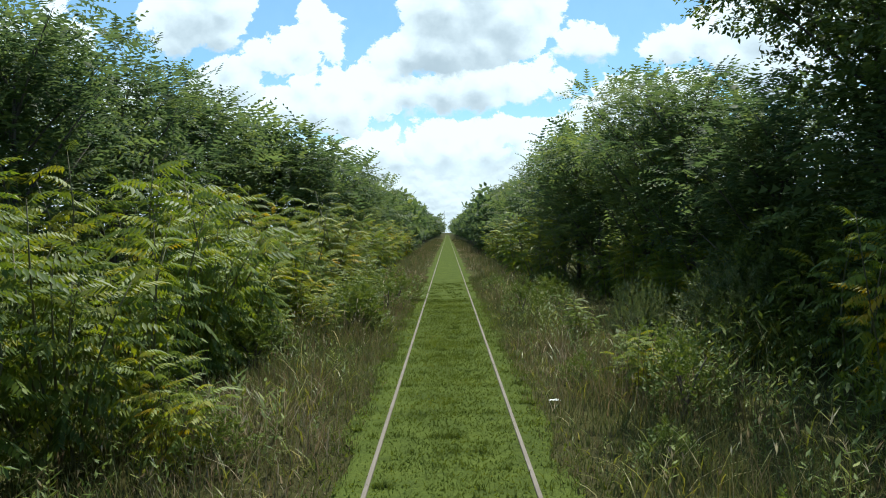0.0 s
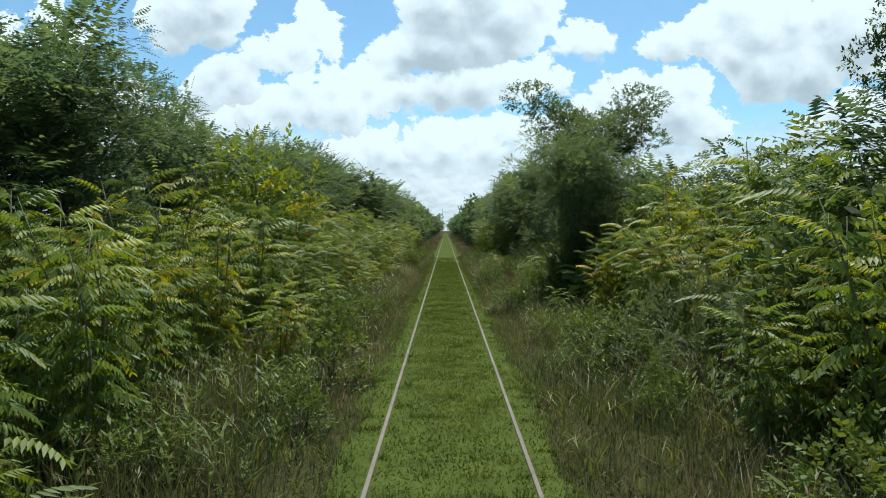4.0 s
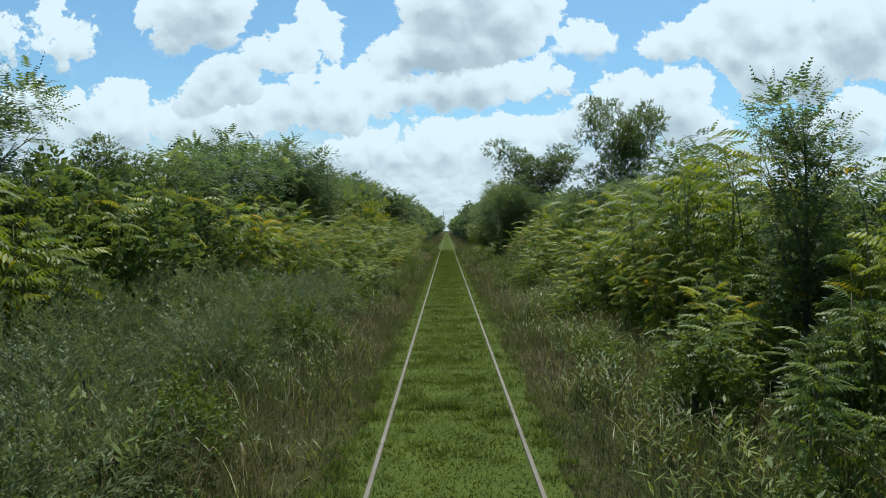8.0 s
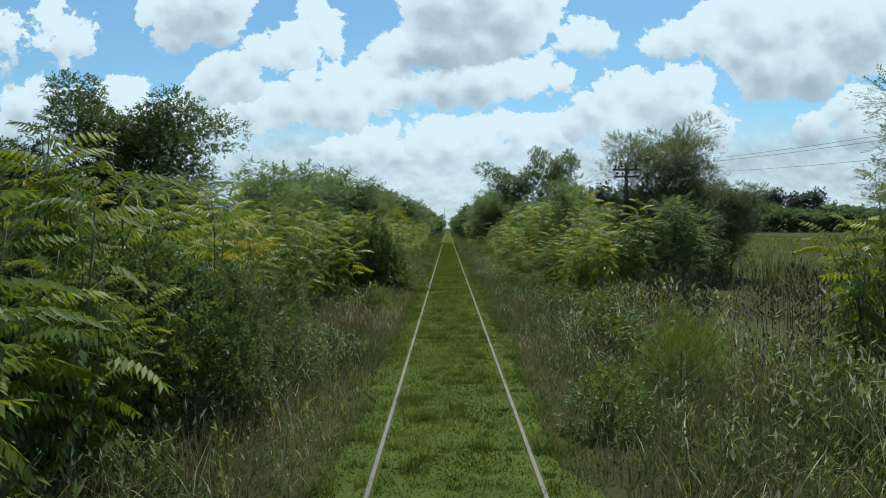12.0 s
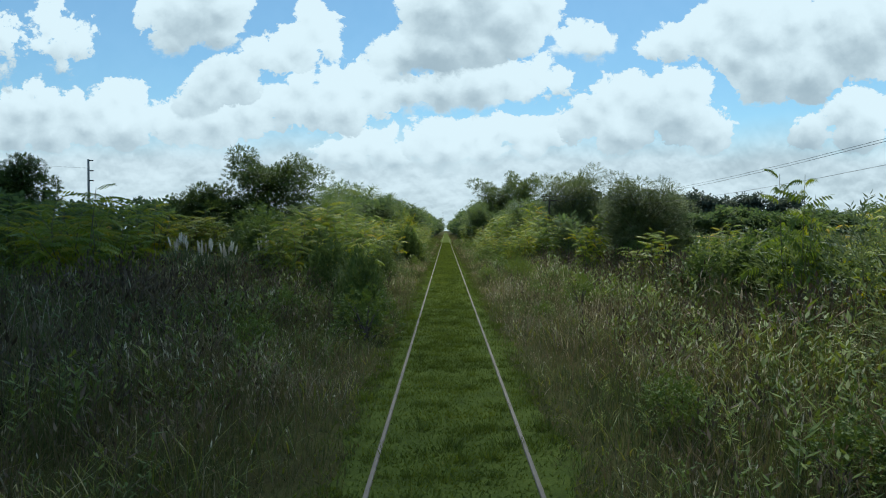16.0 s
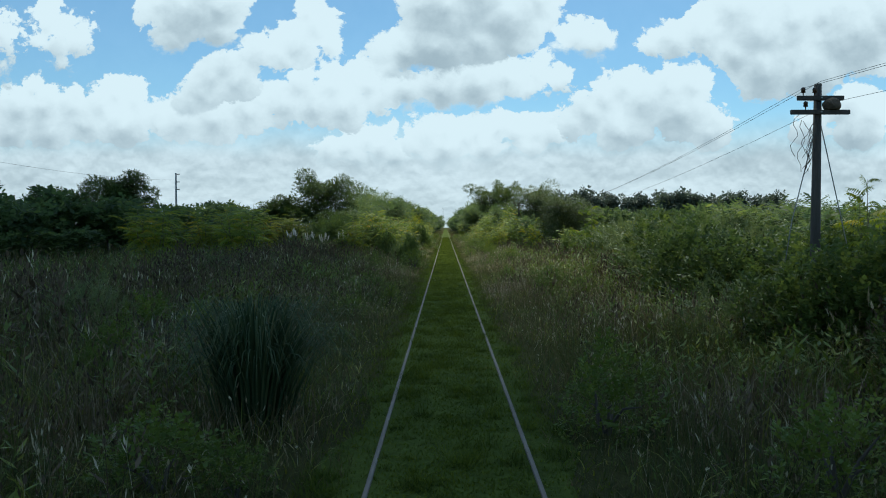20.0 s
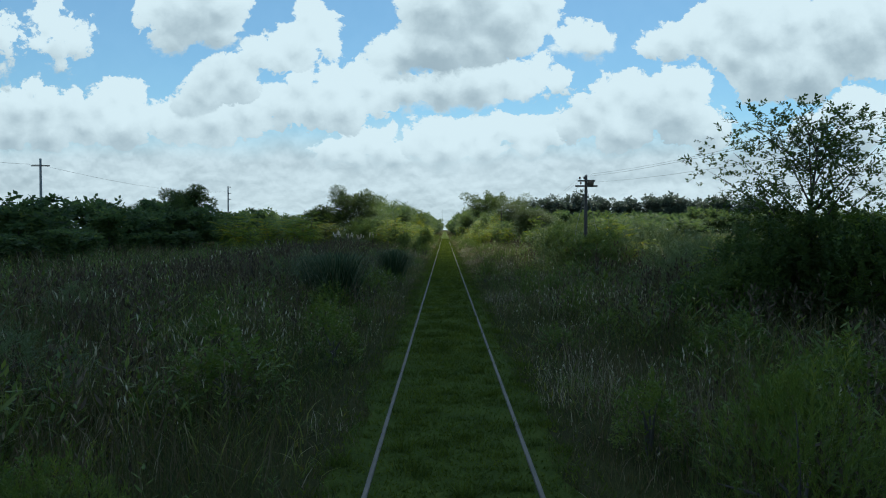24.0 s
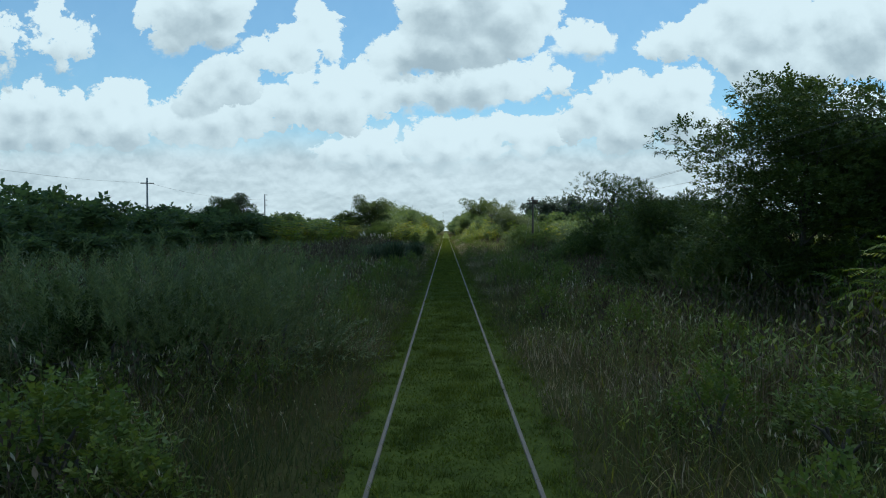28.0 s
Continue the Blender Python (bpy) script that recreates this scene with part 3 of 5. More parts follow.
def limbs_tree(r, tall, wide, base, limbs, sprays, flat=0.0, lean=0.0, sides=7, open_crown=0.0):
    """A trunk, and limbs with twigs that end in clumps of leaf sprays; the crown is uneven and has gaps."""
    top = np.array((r.uniform(-0.3, 0.3) + lean, r.uniform(-0.3, 0.3), tall * 0.78))
    bend = np.array((r.uniform(-0.25, 0.25), r.uniform(-0.25, 0.25), 0))
    at = lambda u: top * u + bend * math.sin(2.6 * u) * tall * 0.1
    rad = 0.013 * tall + 0.025
    us = (0, 0.12, 0.3, 0.5, 0.75, 1)
    trunk = tube([at(u) - np.array((0, 0, 0.15 if u == 0 else 0)) for u in us], [rad * (1.4 if u == 0 else 1 - 0.85 * u) for u in us], sides)
    wood, p, d = [], [], []
    for i in range(limbs):
        u = base + (1 - base) * (i + r.random() * 0.8) / limbs
        a = i * 2.4 + r.uniform(-0.5, 0.5)
        v = (u - base) / (1 - base)
        reach = wide * (0.62 + 0.38 * math.sin(math.pi * (0.15 + 0.75 * v ** (1 + flat)))) * r.uniform(0.62, 1.05) * (1 - 0.35 * v * (1 - flat))
        start = at(u)
        rise = min((tall * r.uniform(0.86, 1.0) - start[2]) * (0.35 + 0.6 * v), reach * 1.5)
        end = start + np.array((math.cos(a) * reach, math.sin(a) * reach, rise))
        mid = (start + end) / 2 + np.array((0, 0, 0.10 * reach * (1 - flat)))
        curve = lambda w, s=start, q=mid, e=end: s * (1 - w) ** 2 + 2 * q * w * (1 - w) + e * w * w
        rl = rad * 0.42 * (1 - 0.5 * u)
        bits = [tube([curve(w) for w in (0, 0.35, 0.7, 1)], [rl, rl * 0.7, rl * 0.42, rl * 0.15], max(3, sides - 2))]
        for w in (1.0, 0.66, 0.36) if reach > 1.2 else (1.0, 0.55):
            if r.random() < open_crown:
                continue
            c = curve(w) + np.array((r.gauss(0, 0.14), r.gauss(0, 0.14), r.gauss(0.05, 0.1))) * wide * 0.6
            rc = wide * r.uniform(0.24, 0.38) * (1.0 if w > 0.5 else 0.8)
            if sides > 5:
                bits.append(tube([curve(max(0, w - 0.3)), (curve(w) + c) / 2, c], [rl * 0.4, rl * 0.25, rl * 0.08], 3))
            for k in range(int(sprays * r.uniform(0.7, 1.2))):
                q = np.array((r.gauss(0, 1), r.gauss(0, 1), r.gauss(0.25, 1)))
                q /= np.linalg.norm(q)
                p.append(c + q * rc * (0.35 + 0.65 * r.random() ** 0.5) * np.array((1, 1, 0.72 - 0.25 * flat)))
                d.append(q * np.array((1, 1, 0.55)) + np.array((r.gauss(0, 0.3), r.gauss(0, 0.3), r.gauss(0.02, 0.25))))
        wood.append(join(bits))
    return trunk, wood, np.array(p), np.array(d)


def leaf_mesh(name, r, templates, p, d, size, tone_mid, tone_var, clump=1.2):
    g = np.random.default_rng(r.randrange(10 ** 6))
    up = np.tile((0.0, 0.0, 1.0), (len(p), 1)) + g.normal(0, 0.18, (len(p), 3))
    mats = aimed(p, d, up, size)
    patch = np.array([noise.noise(Vector(q) * clump + Vector((r.random() * 0, 3.1, 7.7))) for q in p])
    tones = np.clip(tone_mid + tone_var * (0.75 * patch + g.normal(0, 0.45, len(p))), 0.02, 0.98)
    return mesh_from(name, *strew(templates, mats, g.integers(0, len(templates), len(p)), tones))


def plant(name, label, category, group, wood, leaf):
    """A plant out of its parts: wood and leaf are lists of part name, mesh and material."""
    root = new(name)
    root.empty_display_size = 0.2
    for n, me, mat in wood + leaf:
        piece(n, me, mat, root)
    return tagged(root, label, category, group)


def make_shrub(name, seed, tall, wide, stems, leaves, leaf_size, templates, mat, label, group, tone=0.5, var=0.3, category="shrub", stem_mat=None):
    r = random.Random(seed)
    wood, p, d, size = stems_shrub(r, tall, wide, stems, leaves, leaf_size)
    return plant(name, label, category, group, [("stem", mesh_from("stem", *w, smooth=True), stem_mat or M_GREENSTEM) for w in wood],
                 [("foliage", leaf_mesh("foliage", r, templates, p, d, size, tone, var), mat)])


def make_tree(name, seed, tall, wide, base, limbs, sprays, leaf_size, templates, mat, label, group, tone=0.5, var=0.3, flat=0.0, lean=0.0, sides=7, open_crown=0.0):
    r = random.Random(seed)
    trunk, wood, p, d = limbs_tree(r, tall, wide, base, limbs, sprays, flat, lean, sides, open_crown)
    size = leaf_size * np.array([r.uniform(0.65, 1.2) for _ in range(len(p))])
    if sides > 5:
        timber = [("trunk", mesh_from("trunk", *trunk, smooth=True), M_BARK)] + [("limb", mesh_from("limb", *w, smooth=True), M_BARK) for w in wood]
    else:
        timber = [("trunk", mesh_from("trunk", *join([trunk, *wood]), smooth=True), M_BARK)]
    return plant(name, label, "tree", group, timber, [("crown", leaf_mesh("crown", r, templates, p, d, size, tone, var, 0.8), mat)])


def round_bush(name, seed, tall, wide, count, size, templates, mat, label, group, tone=0.45, var=0.3, skirt=0.05, category="bush"):
    """A dense bush: many twigs that fan out from the foot to an uneven dome."""
    r = random.Random(seed)
    p, d, wood = [], [], []
    lumps = [(r.uniform(0, 6.283), r.uniform(0.1, 1.4), r.uniform(0.76, 1.1)) for _ in range(22)]
    for i in range(count):
        a, e = r.uniform(0, 6.283), math.asin(r.uniform(skirt, 1.0) ** 0.9)
        near = min(lumps, key=lambda q: (math.cos(a) - math.cos(q[0])) ** 2 + (math.sin(a) - math.sin(q[0])) ** 2 + (e - q[1]) ** 2)
        k = near[2] * (1.04 - abs(r.gauss(0, 0.2)))
        dirn = np.array((math.cos(a) * math.cos(e), math.sin(a) * math.cos(e), math.sin(e)))
        p.append(dirn * k * np.array((wide, wide, tall)) * 0.93)
        d.append(dirn + np.array((r.gauss(0, 0.45), r.gauss(0, 0.45), r.gauss(0.25, 0.4))))
    for i in range(5):
        q = p[r.randrange(len(p))] * 0.9
        wood.append(tube([(0.06 * math.cos(i), 0.06 * math.sin(i), -0.05), q * 0.5 + np.array((0, 0, 0.12 * tall)), q], [0.03, 0.018, 0.006], 4))
    s = size * np.array([r.uniform(0.6, 1.2) for _ in range(count)])
    return plant(name, label, category, group, [("branch", mesh_from("branch", *w, smooth=True), M_BARK) for w in wood],
                 [("foliage", leaf_mesh("foliage", r, templates, np.array(p), np.array(d), s, tone, var), mat)])


def arch_blade(n, out, tall, width, r):
    """A long blade that rises and arches over."""
    vs, ts = [], []
    a, twist = r.uniform(0, 6.283), r.uniform(-0.4, 0.4)
    foot = 0.45 * out * r.random()
    n = max(n, 5)
    for i in range(n + 1):
        u = i / n
        rad = foot + out * u ** 1.15
        z = tall * (math.sin(u * (1.5 + 0.75 * min(1, out))))
        c = np.array((math.cos(a) * rad, math.sin(a) * rad, z))
        w = width * (1 - u) ** 0.6 * 0.5 + 0.001
        sd = np.array((-math.sin(a + twist), math.cos(a + twist), 0)) * w
        vs += [c - sd, c + sd]
    for i in range(n):
        b = 2 * i
        ts += [(b, b + 1, b + 3), (b, b + 3, b + 2)]
    return np.array(vs), np.array(ts)


def make_pampas(seed, tall, wide, blades, plumes, label):
    r = random.Random(seed)
    root = new("pampas_grass")
    bl = [arch_blade(4, wide * r.uniform(0.15, 1.1), tall * r.uniform(0.55, 1.0), 0.026, r) for _ in range(blades)]
    v, t = join(bl)
    tones = np.repeat(np.array([r.uniform(0.1, 0.8) if r.random() < 0.9 else 0.97 for _ in bl]), 12)
    piece("blades", mesh_from("blades", v, t, tones), M_PAMPAS, root)
    for i in range(plumes):
        a, o = r.uniform(0, 6.283), r.uniform(0.1, 0.55) * wide
        tip = np.array((math.cos(a) * o, math.sin(a) * o, tall * r.uniform(1.1, 1.35)))
        st = piece("stalk", mesh_from("stalk", *tube([tip * (0.05, 0.05, 0), tip * (0.5, 0.5, 0.6), tip * (0.9, 0.9, 0.85)], [0.008, 0.007, 0.004], 4)), M_GREENSTEM, root)
        pv = []
        for k in range(46):
            u = k / 46
            base = tip * (0.8, 0.8, 0.78) + (tip * (0.25, 0.25, 0.24)) * u
            b = k * 2.4
            dd = np.array((math.cos(b) * 0.5, math.sin(b) * 0.5, 0.75)) * 0.15 * math.sin(math.pi * (0.15 + 0.8 * u))
            pv.append(rhombs([base], [dd], [np.cross(dd, (0.3, 0.2, 1)) * 0.25]))
        v, t = join(pv)
        piece("plume", mesh_from("plume", v, t, np.full(len(v), r.random())), M_PLUME, st, "feathery cream seed plume")
    return tagged(root, label, "pampas grass", "pampas grass clumps")


def make_dead_tree(seed, tall, label):
    r = random.Random(seed)
    root = new("dead_tree")
    trunk, wood, _, _ = limbs_tree(r, tall, tall * 0.3, 0.35, 9, 2, 0.0)
    piece("trunk", mesh_from("trunk", *trunk, smooth=True), M_DEADWOOD, root)
    for w in wood:
        piece("limb", mesh_from("limb", *w, smooth=True), M_DEADWOOD, root)
    return tagged(root, label, "dead tree")


def put(ob, x, y, z=-0.1, size=1.0, tall=1.0, turn=None):
    """A copy of a plant at a place, turned by chance and scaled."""
    a = random.uniform(0, 360) if turn is None else turn
    return copy_thing(ob, pose(x, y, z, 0, 0, a) @ Matrix.Diagonal((size, size, size * tall, 1)))

# ---- ground ----
def ground_height(x, y):
    """The line runs on a low bed; verges dip a little and the land is almost flat."""
    ax = np.abs(x)
    bed = np.where(ax < 1.9, 0.0, np.minimum((ax - 1.9) * 0.09, 0.22))
    roll = 0.05 * np.sin(x * 0.7 + y * 0.21) * np.clip((ax - 2.5) / 3, 0, 1) + 0.04 * np.sin(y * 0.5) * np.clip((ax - 2.5) / 3, 0, 1)
    return -0.06 - bed + roll


def build_ground():
    xs = np.concatenate([[-3000, -1200, -500, -200, -100, -60, -40], np.arange(-30, -6, 2.0), np.arange(-6, 6.01, 0.5), np.arange(8, 31, 2.0), [40, 60, 100, 200, 500, 1200, 3000]])
    ys = np.concatenate([[-3000, -1500, -700, -400, -280], np.arange(-240, 60, 2.0), np.arange(60, 200, 10.0), [220, 260, 320, 400, 500, 700, 1000, 1500, 2200, 3000]])
    gx, gy = np.meshgrid(xs, ys)
    v = np.stack([gx, gy, ground_height(gx, gy)], 2).reshape(-1, 3)
    w = len(xs)
    q = np.array([(j * w + i, j * w + i + 1, (j + 1) * w + i + 1, (j + 1) * w + i) for j in range(len(ys) - 1) for i in range(w - 1)])
    t = np.concatenate([q[:, (0, 1, 2)], q[:, (0, 2, 3)]])
    tagged(piece("ground", mesh_from("ground", v, t, smooth=True), M_GROUND), "flat overgrown land of grass, weeds and bare soil", "ground", kind="structure")


build_ground()

# a turf bed between and beside the rails, slightly proud of the ground
bm = bmesh.new()
ys = np.arange(-240, 720, 1.0)
cols = (-1.42, -1.15, -0.93, -0.45, 0.0, 0.45, 0.93, 1.15, 1.42)
rows = [[bm.verts.new((x + (0.45 * noise.noise(Vector((x, y * 0.7, 0))) - 0.1 * math.copysign(1, x)) * (abs(x) > 1.4), y,
                       -0.022 + (0.010 * math.sin(y * 9.7) if abs(x) < 0.9 else 0) - (0.035 if abs(x) > 1.4 else 0))) for x in cols] for y in ys]
for a, b in zip(rows, rows[1:]):
    for i in range(len(cols) - 1):
        bm.faces.new((a[i], a[i + 1], b[i + 1], b[i]))
tagged(part("turf_bed", bm, M_BED), "green mossy turf grown over the old sleepers", "track bed", kind="structure")


# ---- unseen cloud added high on the sun's side to shade the near land ----
def build_shade_cloud():
    base = 1500.0
    shift = TO_SUN * (base / TO_SUN.z)
    r = random.Random(3)
    bits = []
    for gx in np.arange(-90, 34, 11.0):
        for gy in np.arange(-300, 60, 11.0):
            jx, jy, fat, drop = r.uniform(-5, 5), r.uniform(-5, 5), r.uniform(9, 15), r.random()
            inside = (-112 - (2.3 if gx < -2 else 1.4) * (gx + 2)) - gy
            # share of open sky between the puffs
            gap = 0.04 + 0.08 * min(1.0, max(0.0, (-165 - gy) / 15))
            if inside < 0 or drop < 0.7 * math.exp(-inside / 15):
                continue
            cover = 1 - gap * min(1.0, max(0.0, (gx + 20) / 14))
            k = fat * (0.6 + 0.4 * min(1, inside / 30)) if cover > 0.95 else 11 * math.sqrt(cover / math.pi) if cover < 0.785 else 5.5 + (cover - 0.785) * 5.5
            if gx > -8 and gy > -136:
                k *= 0.72  # smaller puffs let more sun onto the track and its right side
            loose = 1.0 if cover > 0.95 else 0.2
            x, y = gx + jx * loose, gy + jy * loose
            bm = bmesh.new()
            bmesh.ops.create_icosphere(bm, subdivisions=2, radius=1.0)
            v = np.array([q.co[:] for q in bm.verts])
            v *= 1 + 0.2 * np.array([noise.noise(Vector(q) * 1.7 + Vector((x, y, 0))) for q in v])[:, None]
            t = np.array([[q.index for q in f.verts] for f in bm.faces])
            bm.free()
            v[:, 2] = np.where(v[:, 2] < 0, v[:, 2] * 0.25, v[:, 2])
            bits.append((v * k + np.array((x + shift.x, y + shift.y, base)), t))
    ob = piece("cumulus_cloud", mesh_from("cumulus_cloud", *join(bits), smooth=True), M_CLOUD)
    tagged(ob, "unseen white cloud of puffs added high up to shade the land", "cloud", kind="structure")


build_shade_cloud()


# ---- the line ----
def rail_profile():
    half = [(0.0, 0.0), (0.017, 0.0), (0.023, -0.003), (0.026, -0.010), (0.027, -0.034), (0.010, -0.042), (0.009, -0.12), (0.065, -0.135), (0.065, -0.145)]
    return half + [(-x, z) for x, z in reversed(half[1:])]


def build_rail(x):
    root = new("rail")
    prof = rail_profile()
    ys = np.arange(-240, 721, 12.0)
    for name, lo, hi, mat in (("head", 0, 4, M_RAILTOP), ("web", 4, 9, M_RUST)):
        bm = bmesh.new()
        ids = [(x0, z0) for x0, z0 in prof]
        n = len(ids)
        pick = list(range(n - hi, n)) + list(range(0, hi + 1)) if name == "head" else list(range(4, n - 3))
        lines = [[bm.verts.new((x + ids[i % n][0], y, ids[i % n][1])) for i in pick] for y in ys]
        for a, b in zip(lines, lines[1:]):
            for i in range(len(pick) - 1):
                bm.faces.new((a[i], b[i], b[i + 1], a[i + 1]))
        part(name, bm, mat, root, "worn steel running head" if name == "head" else "rusty brown web and foot")
    return tagged(root, "long rusty steel rail with a worn light top, in turf", "rail", "rails of the line")


GAUGE = 1.746  # between the centres of the rail heads
for side in (-1, 1):
    build_rail(side * GAUGE / 2)


# ---- grass ----
def blade(bend, width, n=2):
    vs, ts = [], []
    for i in range(n + 1):
        u = i / n
        w = width * (1 - u) ** 0.7 / 2
        c = (bend * u * u, 0, u * (1 - 0.3 * bend * u))
        if i < n:
            vs += [(c[0], -w, c[2]), (c[0], w, c[2])]
        else:
            vs.append(c)
    for i in range(n - 1):
        b = 2 * i
        ts += [(b, b + 1, b + 3), (b, b + 3, b + 2)]
    ts.append((2 * n - 2, 2 * n - 1, 2 * n))
    return np.array(vs, float), np.array(ts)


def seed_stalk(head, fat, bend):
    sv, st = blade(bend, 0.006, 2)
    tip = np.array((bend * 0.8, 0, 0.88))
    c, a, s = [], [], []
    for k in range(3):
        w = k * 2.1
        c.append(tip + (0, 0, -head * 0.25 * k))
        a.append(np.array((math.cos(w) * 0.25 * head + bend * 0.3 * head, math.sin(w) * 0.25 * head, head)))
        s.append(np.array((-math.sin(w) * fat, math.cos(w) * fat, 0)))
    return join([(sv, st), rhombs(c, a, s)])


def patchy(x, y, scale, seed):
    return np.array([noise.noise(Vector((a * scale, b * scale, seed))) for a, b in zip(x, y)])


def grow(name, label, templates, mat, x, y, high, lean, tone, width=None, z=None):
    """One stand of grass: blades of given height at given places."""
    n = len(x)
    g = np.random.default_rng(len(name) * 1000 + n)
    mats = upright(x, y, ground_height(x, y) - 0.02 if z is None else z, g.uniform(0, 6.283, n), np.ones(n), g.uniform(0, lean, n), g.uniform(0, 6.283, n))
    mats[:, :, 2] *= high[:, None]
    mats[:, :, 0] *= high[:, None]
    if width is not None:
        mats[:, :, 1] *= width[:, None]
    ob = piece(name, mesh_from(name, *strew(templates, mats, g.integers(0, len(templates), n), np.clip(tone, 0.02, 0.98))), mat)
    return tagged(ob, label, "grass", kind="stuff")


T_BLADE = [blade(0.25, 0.020), blade(0.5, 0.017), blade(0.8, 0.022), blade(0.1, 0.015)]
T_STALK = [seed_stalk(0.10, 0.010, 0.12), seed_stalk(0.13, 0.008, 0.3), seed_stalk(0.07, 0.012, 0.05)]
T_TURF = [blade(0.5, 0.10, 1), blade(0.9, 0.12, 1), blade(0.2, 0.09, 1)]

g = np.random.default_rng(11)


def verge_height(x, y):
    """Knee-high beside the rails, chest-high farther out, in drifts."""
    ax = np.abs(x)
    rise, field = np.clip((ax - 1.22 - 0.5 * patchy(x, y, 0.8, 14.0)) / np.where(y > -86, 1.3, 1.9), 0, 1), np.clip((ax - 3.6) / 4.5, 0, 1)
    drift = patchy(x, y, 0.35, 2.0)
    return 0.1 + rise * (0.62 + 0.5 * drift + 0.3 * patchy(x, y, 1.1, 9.0)) + field * (0.72 + 0.25 * drift)


def scatter(n, x0, x1, y0, y1, power=1.0):
    side = np.where(g.random(n) < 0.5, -1, 1)
    return side * (x0 + (x1 - x0) * g.random(n) ** power), g.uniform(y0, y1, n)


# short turf on the bed
n = 290000
x = np.clip(g.normal(0, 0.72, n), -1.6, 1.6)
y = -230 + 260 * g.random(n)
keep = np.abs(np.abs(x) - GAUGE / 2) > 0.04
x, y = x[keep], y[keep]
pt = 0.55 * patchy(x, y, 1.3, 4.0) + 0.35 * patchy(x, y, 0.35, 6.0) + 0.3 * patchy(x * 0.5, y, 2.6, 8.0)
high = 0.028 + 0.03 * g.random(len(x)) + 0.03 * np.clip(pt, 0, 1) + 0.03 * np.clip(np.abs(x) - 0.95, 0, 1)
grow("turf", "short bright green turf between and beside the rails", T_TURF, M_TURF, x, y, high, 1.3, 0.46 + 0.55 * pt + g.normal(0, 0.10, len(x)), g.uniform(0.16, 0.34, len(x)), np.where(np.abs(x) < 1.5, -0.03, -0.07))
# darker tufts over the buried sleepers
k = 2400
ty = -228 + 268 * g.random(k) ** 1.1
ty = np.where(g.random(k) < 0.6, np.round(ty / 0.65) * 0.65, ty)
tx = g.uniform(-1.35, 1.35, k)
per = 44
wide = np.repeat(g.uniform(0.05, 0.15, k), per)
x, y = np.repeat(tx, per) + g.normal(0, 1.0, k * per) * wide, np.repeat(ty, per) + g.normal(0, 0.55, k * per) * wide
high = np.repeat(g.uniform(0.045, 0.13, k), per) * g.uniform(0.5, 1.1, k * per)
ok = np.abs(np.abs(x) - GAUGE / 2) > 0.05
grow("turf_tufts", "darker grass tufts standing in the turf between the rails", T_TURF, M_TURF, x[ok], y[ok], high[ok], 0.8, np.repeat(g.uniform(0.15, 0.45, k), per)[ok] + g.normal(0, 0.1, ok.sum()), g.uniform(0.10, 0.2, ok.sum()), np.full(ok.sum(), -0.03))

# rougher tussocks where the line opens out
k = 950
tx, ty = g.uniform(-1.4, 1.4, k), g.uniform(-226, -46, k)
per = 80
wide = np.repeat(g.uniform(0.08, 0.19, k), per)
x, y = np.repeat(tx, per) + g.normal(0, 1.0, k * per) * wide, np.repeat(ty, per) + g.normal(0, 0.8, k * per) * wide
high = np.repeat(g.uniform(0.08, 0.24, k), per) * g.uniform(0.5, 1.1, k * per) * np.exp(-0.3 * ((x - np.repeat(tx, per)) / wide) ** 2)
ok = np.abs(np.abs(x) - GAUGE / 2) > 0.05
grow("grass_tufts", "rough green and yellowish grass tufts on the track", T_TURF, M_TURF, x[ok], y[ok], high[ok], 0.8, np.repeat(g.uniform(0.12, 0.6, k), per)[ok] + g.normal(0, 0.12, ok.sum()), g.uniform(0.10, 0.18, ok.sum()), np.full(ok.sum(), -0.03))

# a low fringe from the turf up to the tall grass
x, y = scatter(150000, 1.12, 3.6, -228, 45, 1.4)
fringe = patchy(x, y, 0.9, 17.0)
grow("fringe_grass", "low mixed grass fringing the track's turf", T_BLADE, M_TALLGRASS, x, y, np.maximum(0.06, 0.09 + 0.14 * (np.abs(x) - 1.12) + 0.09 * fringe) * g.uniform(0.6, 1.5, len(x)), 0.7,
     0.33 + 0.3 * fringe + g.normal(0, 0.16, len(x)), g.uniform(0.5, 0.95, len(x)), np.where(np.abs(x) < 1.45, -0.06, -0.1))

# tall verge grass along the whole line
for name, n, x0, x1, y0, y1, power in (("verge_grass", 135000, 1.15, 5.6, -228, -80, 0.9), ("verge_grass", 105000, 1.12, 5.0, -80, 45, 1.3),
                                       ("meadow_grass", 90000, 4.8, 16.0, -228, -78, 1.2), ("far_meadow_grass", 40000, 13, 60, -225, -40, 1.3),
                                       ("far_verge_grass", 16000, 1.3, 4.5, 45, 260, 1.0)):
    x, y = scatter(n, x0, x1, y0, y1, power)
    high = np.maximum(0.1, verge_height(x, y)) * g.uniform(0.5, 1.08, n)
    dry = patchy(x, y, 0.22, 21.0) * 0.5 + patchy(x, y, 1.0, 5.0) * 0.3
    tone = np.where(y > -80, 0.40, 0.46) + 0.06 * np.clip((3.4 - np.abs(x)) / 1.5, 0, 1) + dry + g.normal(0, 0.18, n)
    far = 3.4 if "far_meadow" in name else 2.0 if "far" in name else 1.2 if "meadow" in name else 0.75
    grow(name, "tall mixed green and dry brown grass beside the line", T_BLADE, M_TALLGRASS, x, y, high, 0.5, tone, far * g.uniform(0.7, 1.5, n))
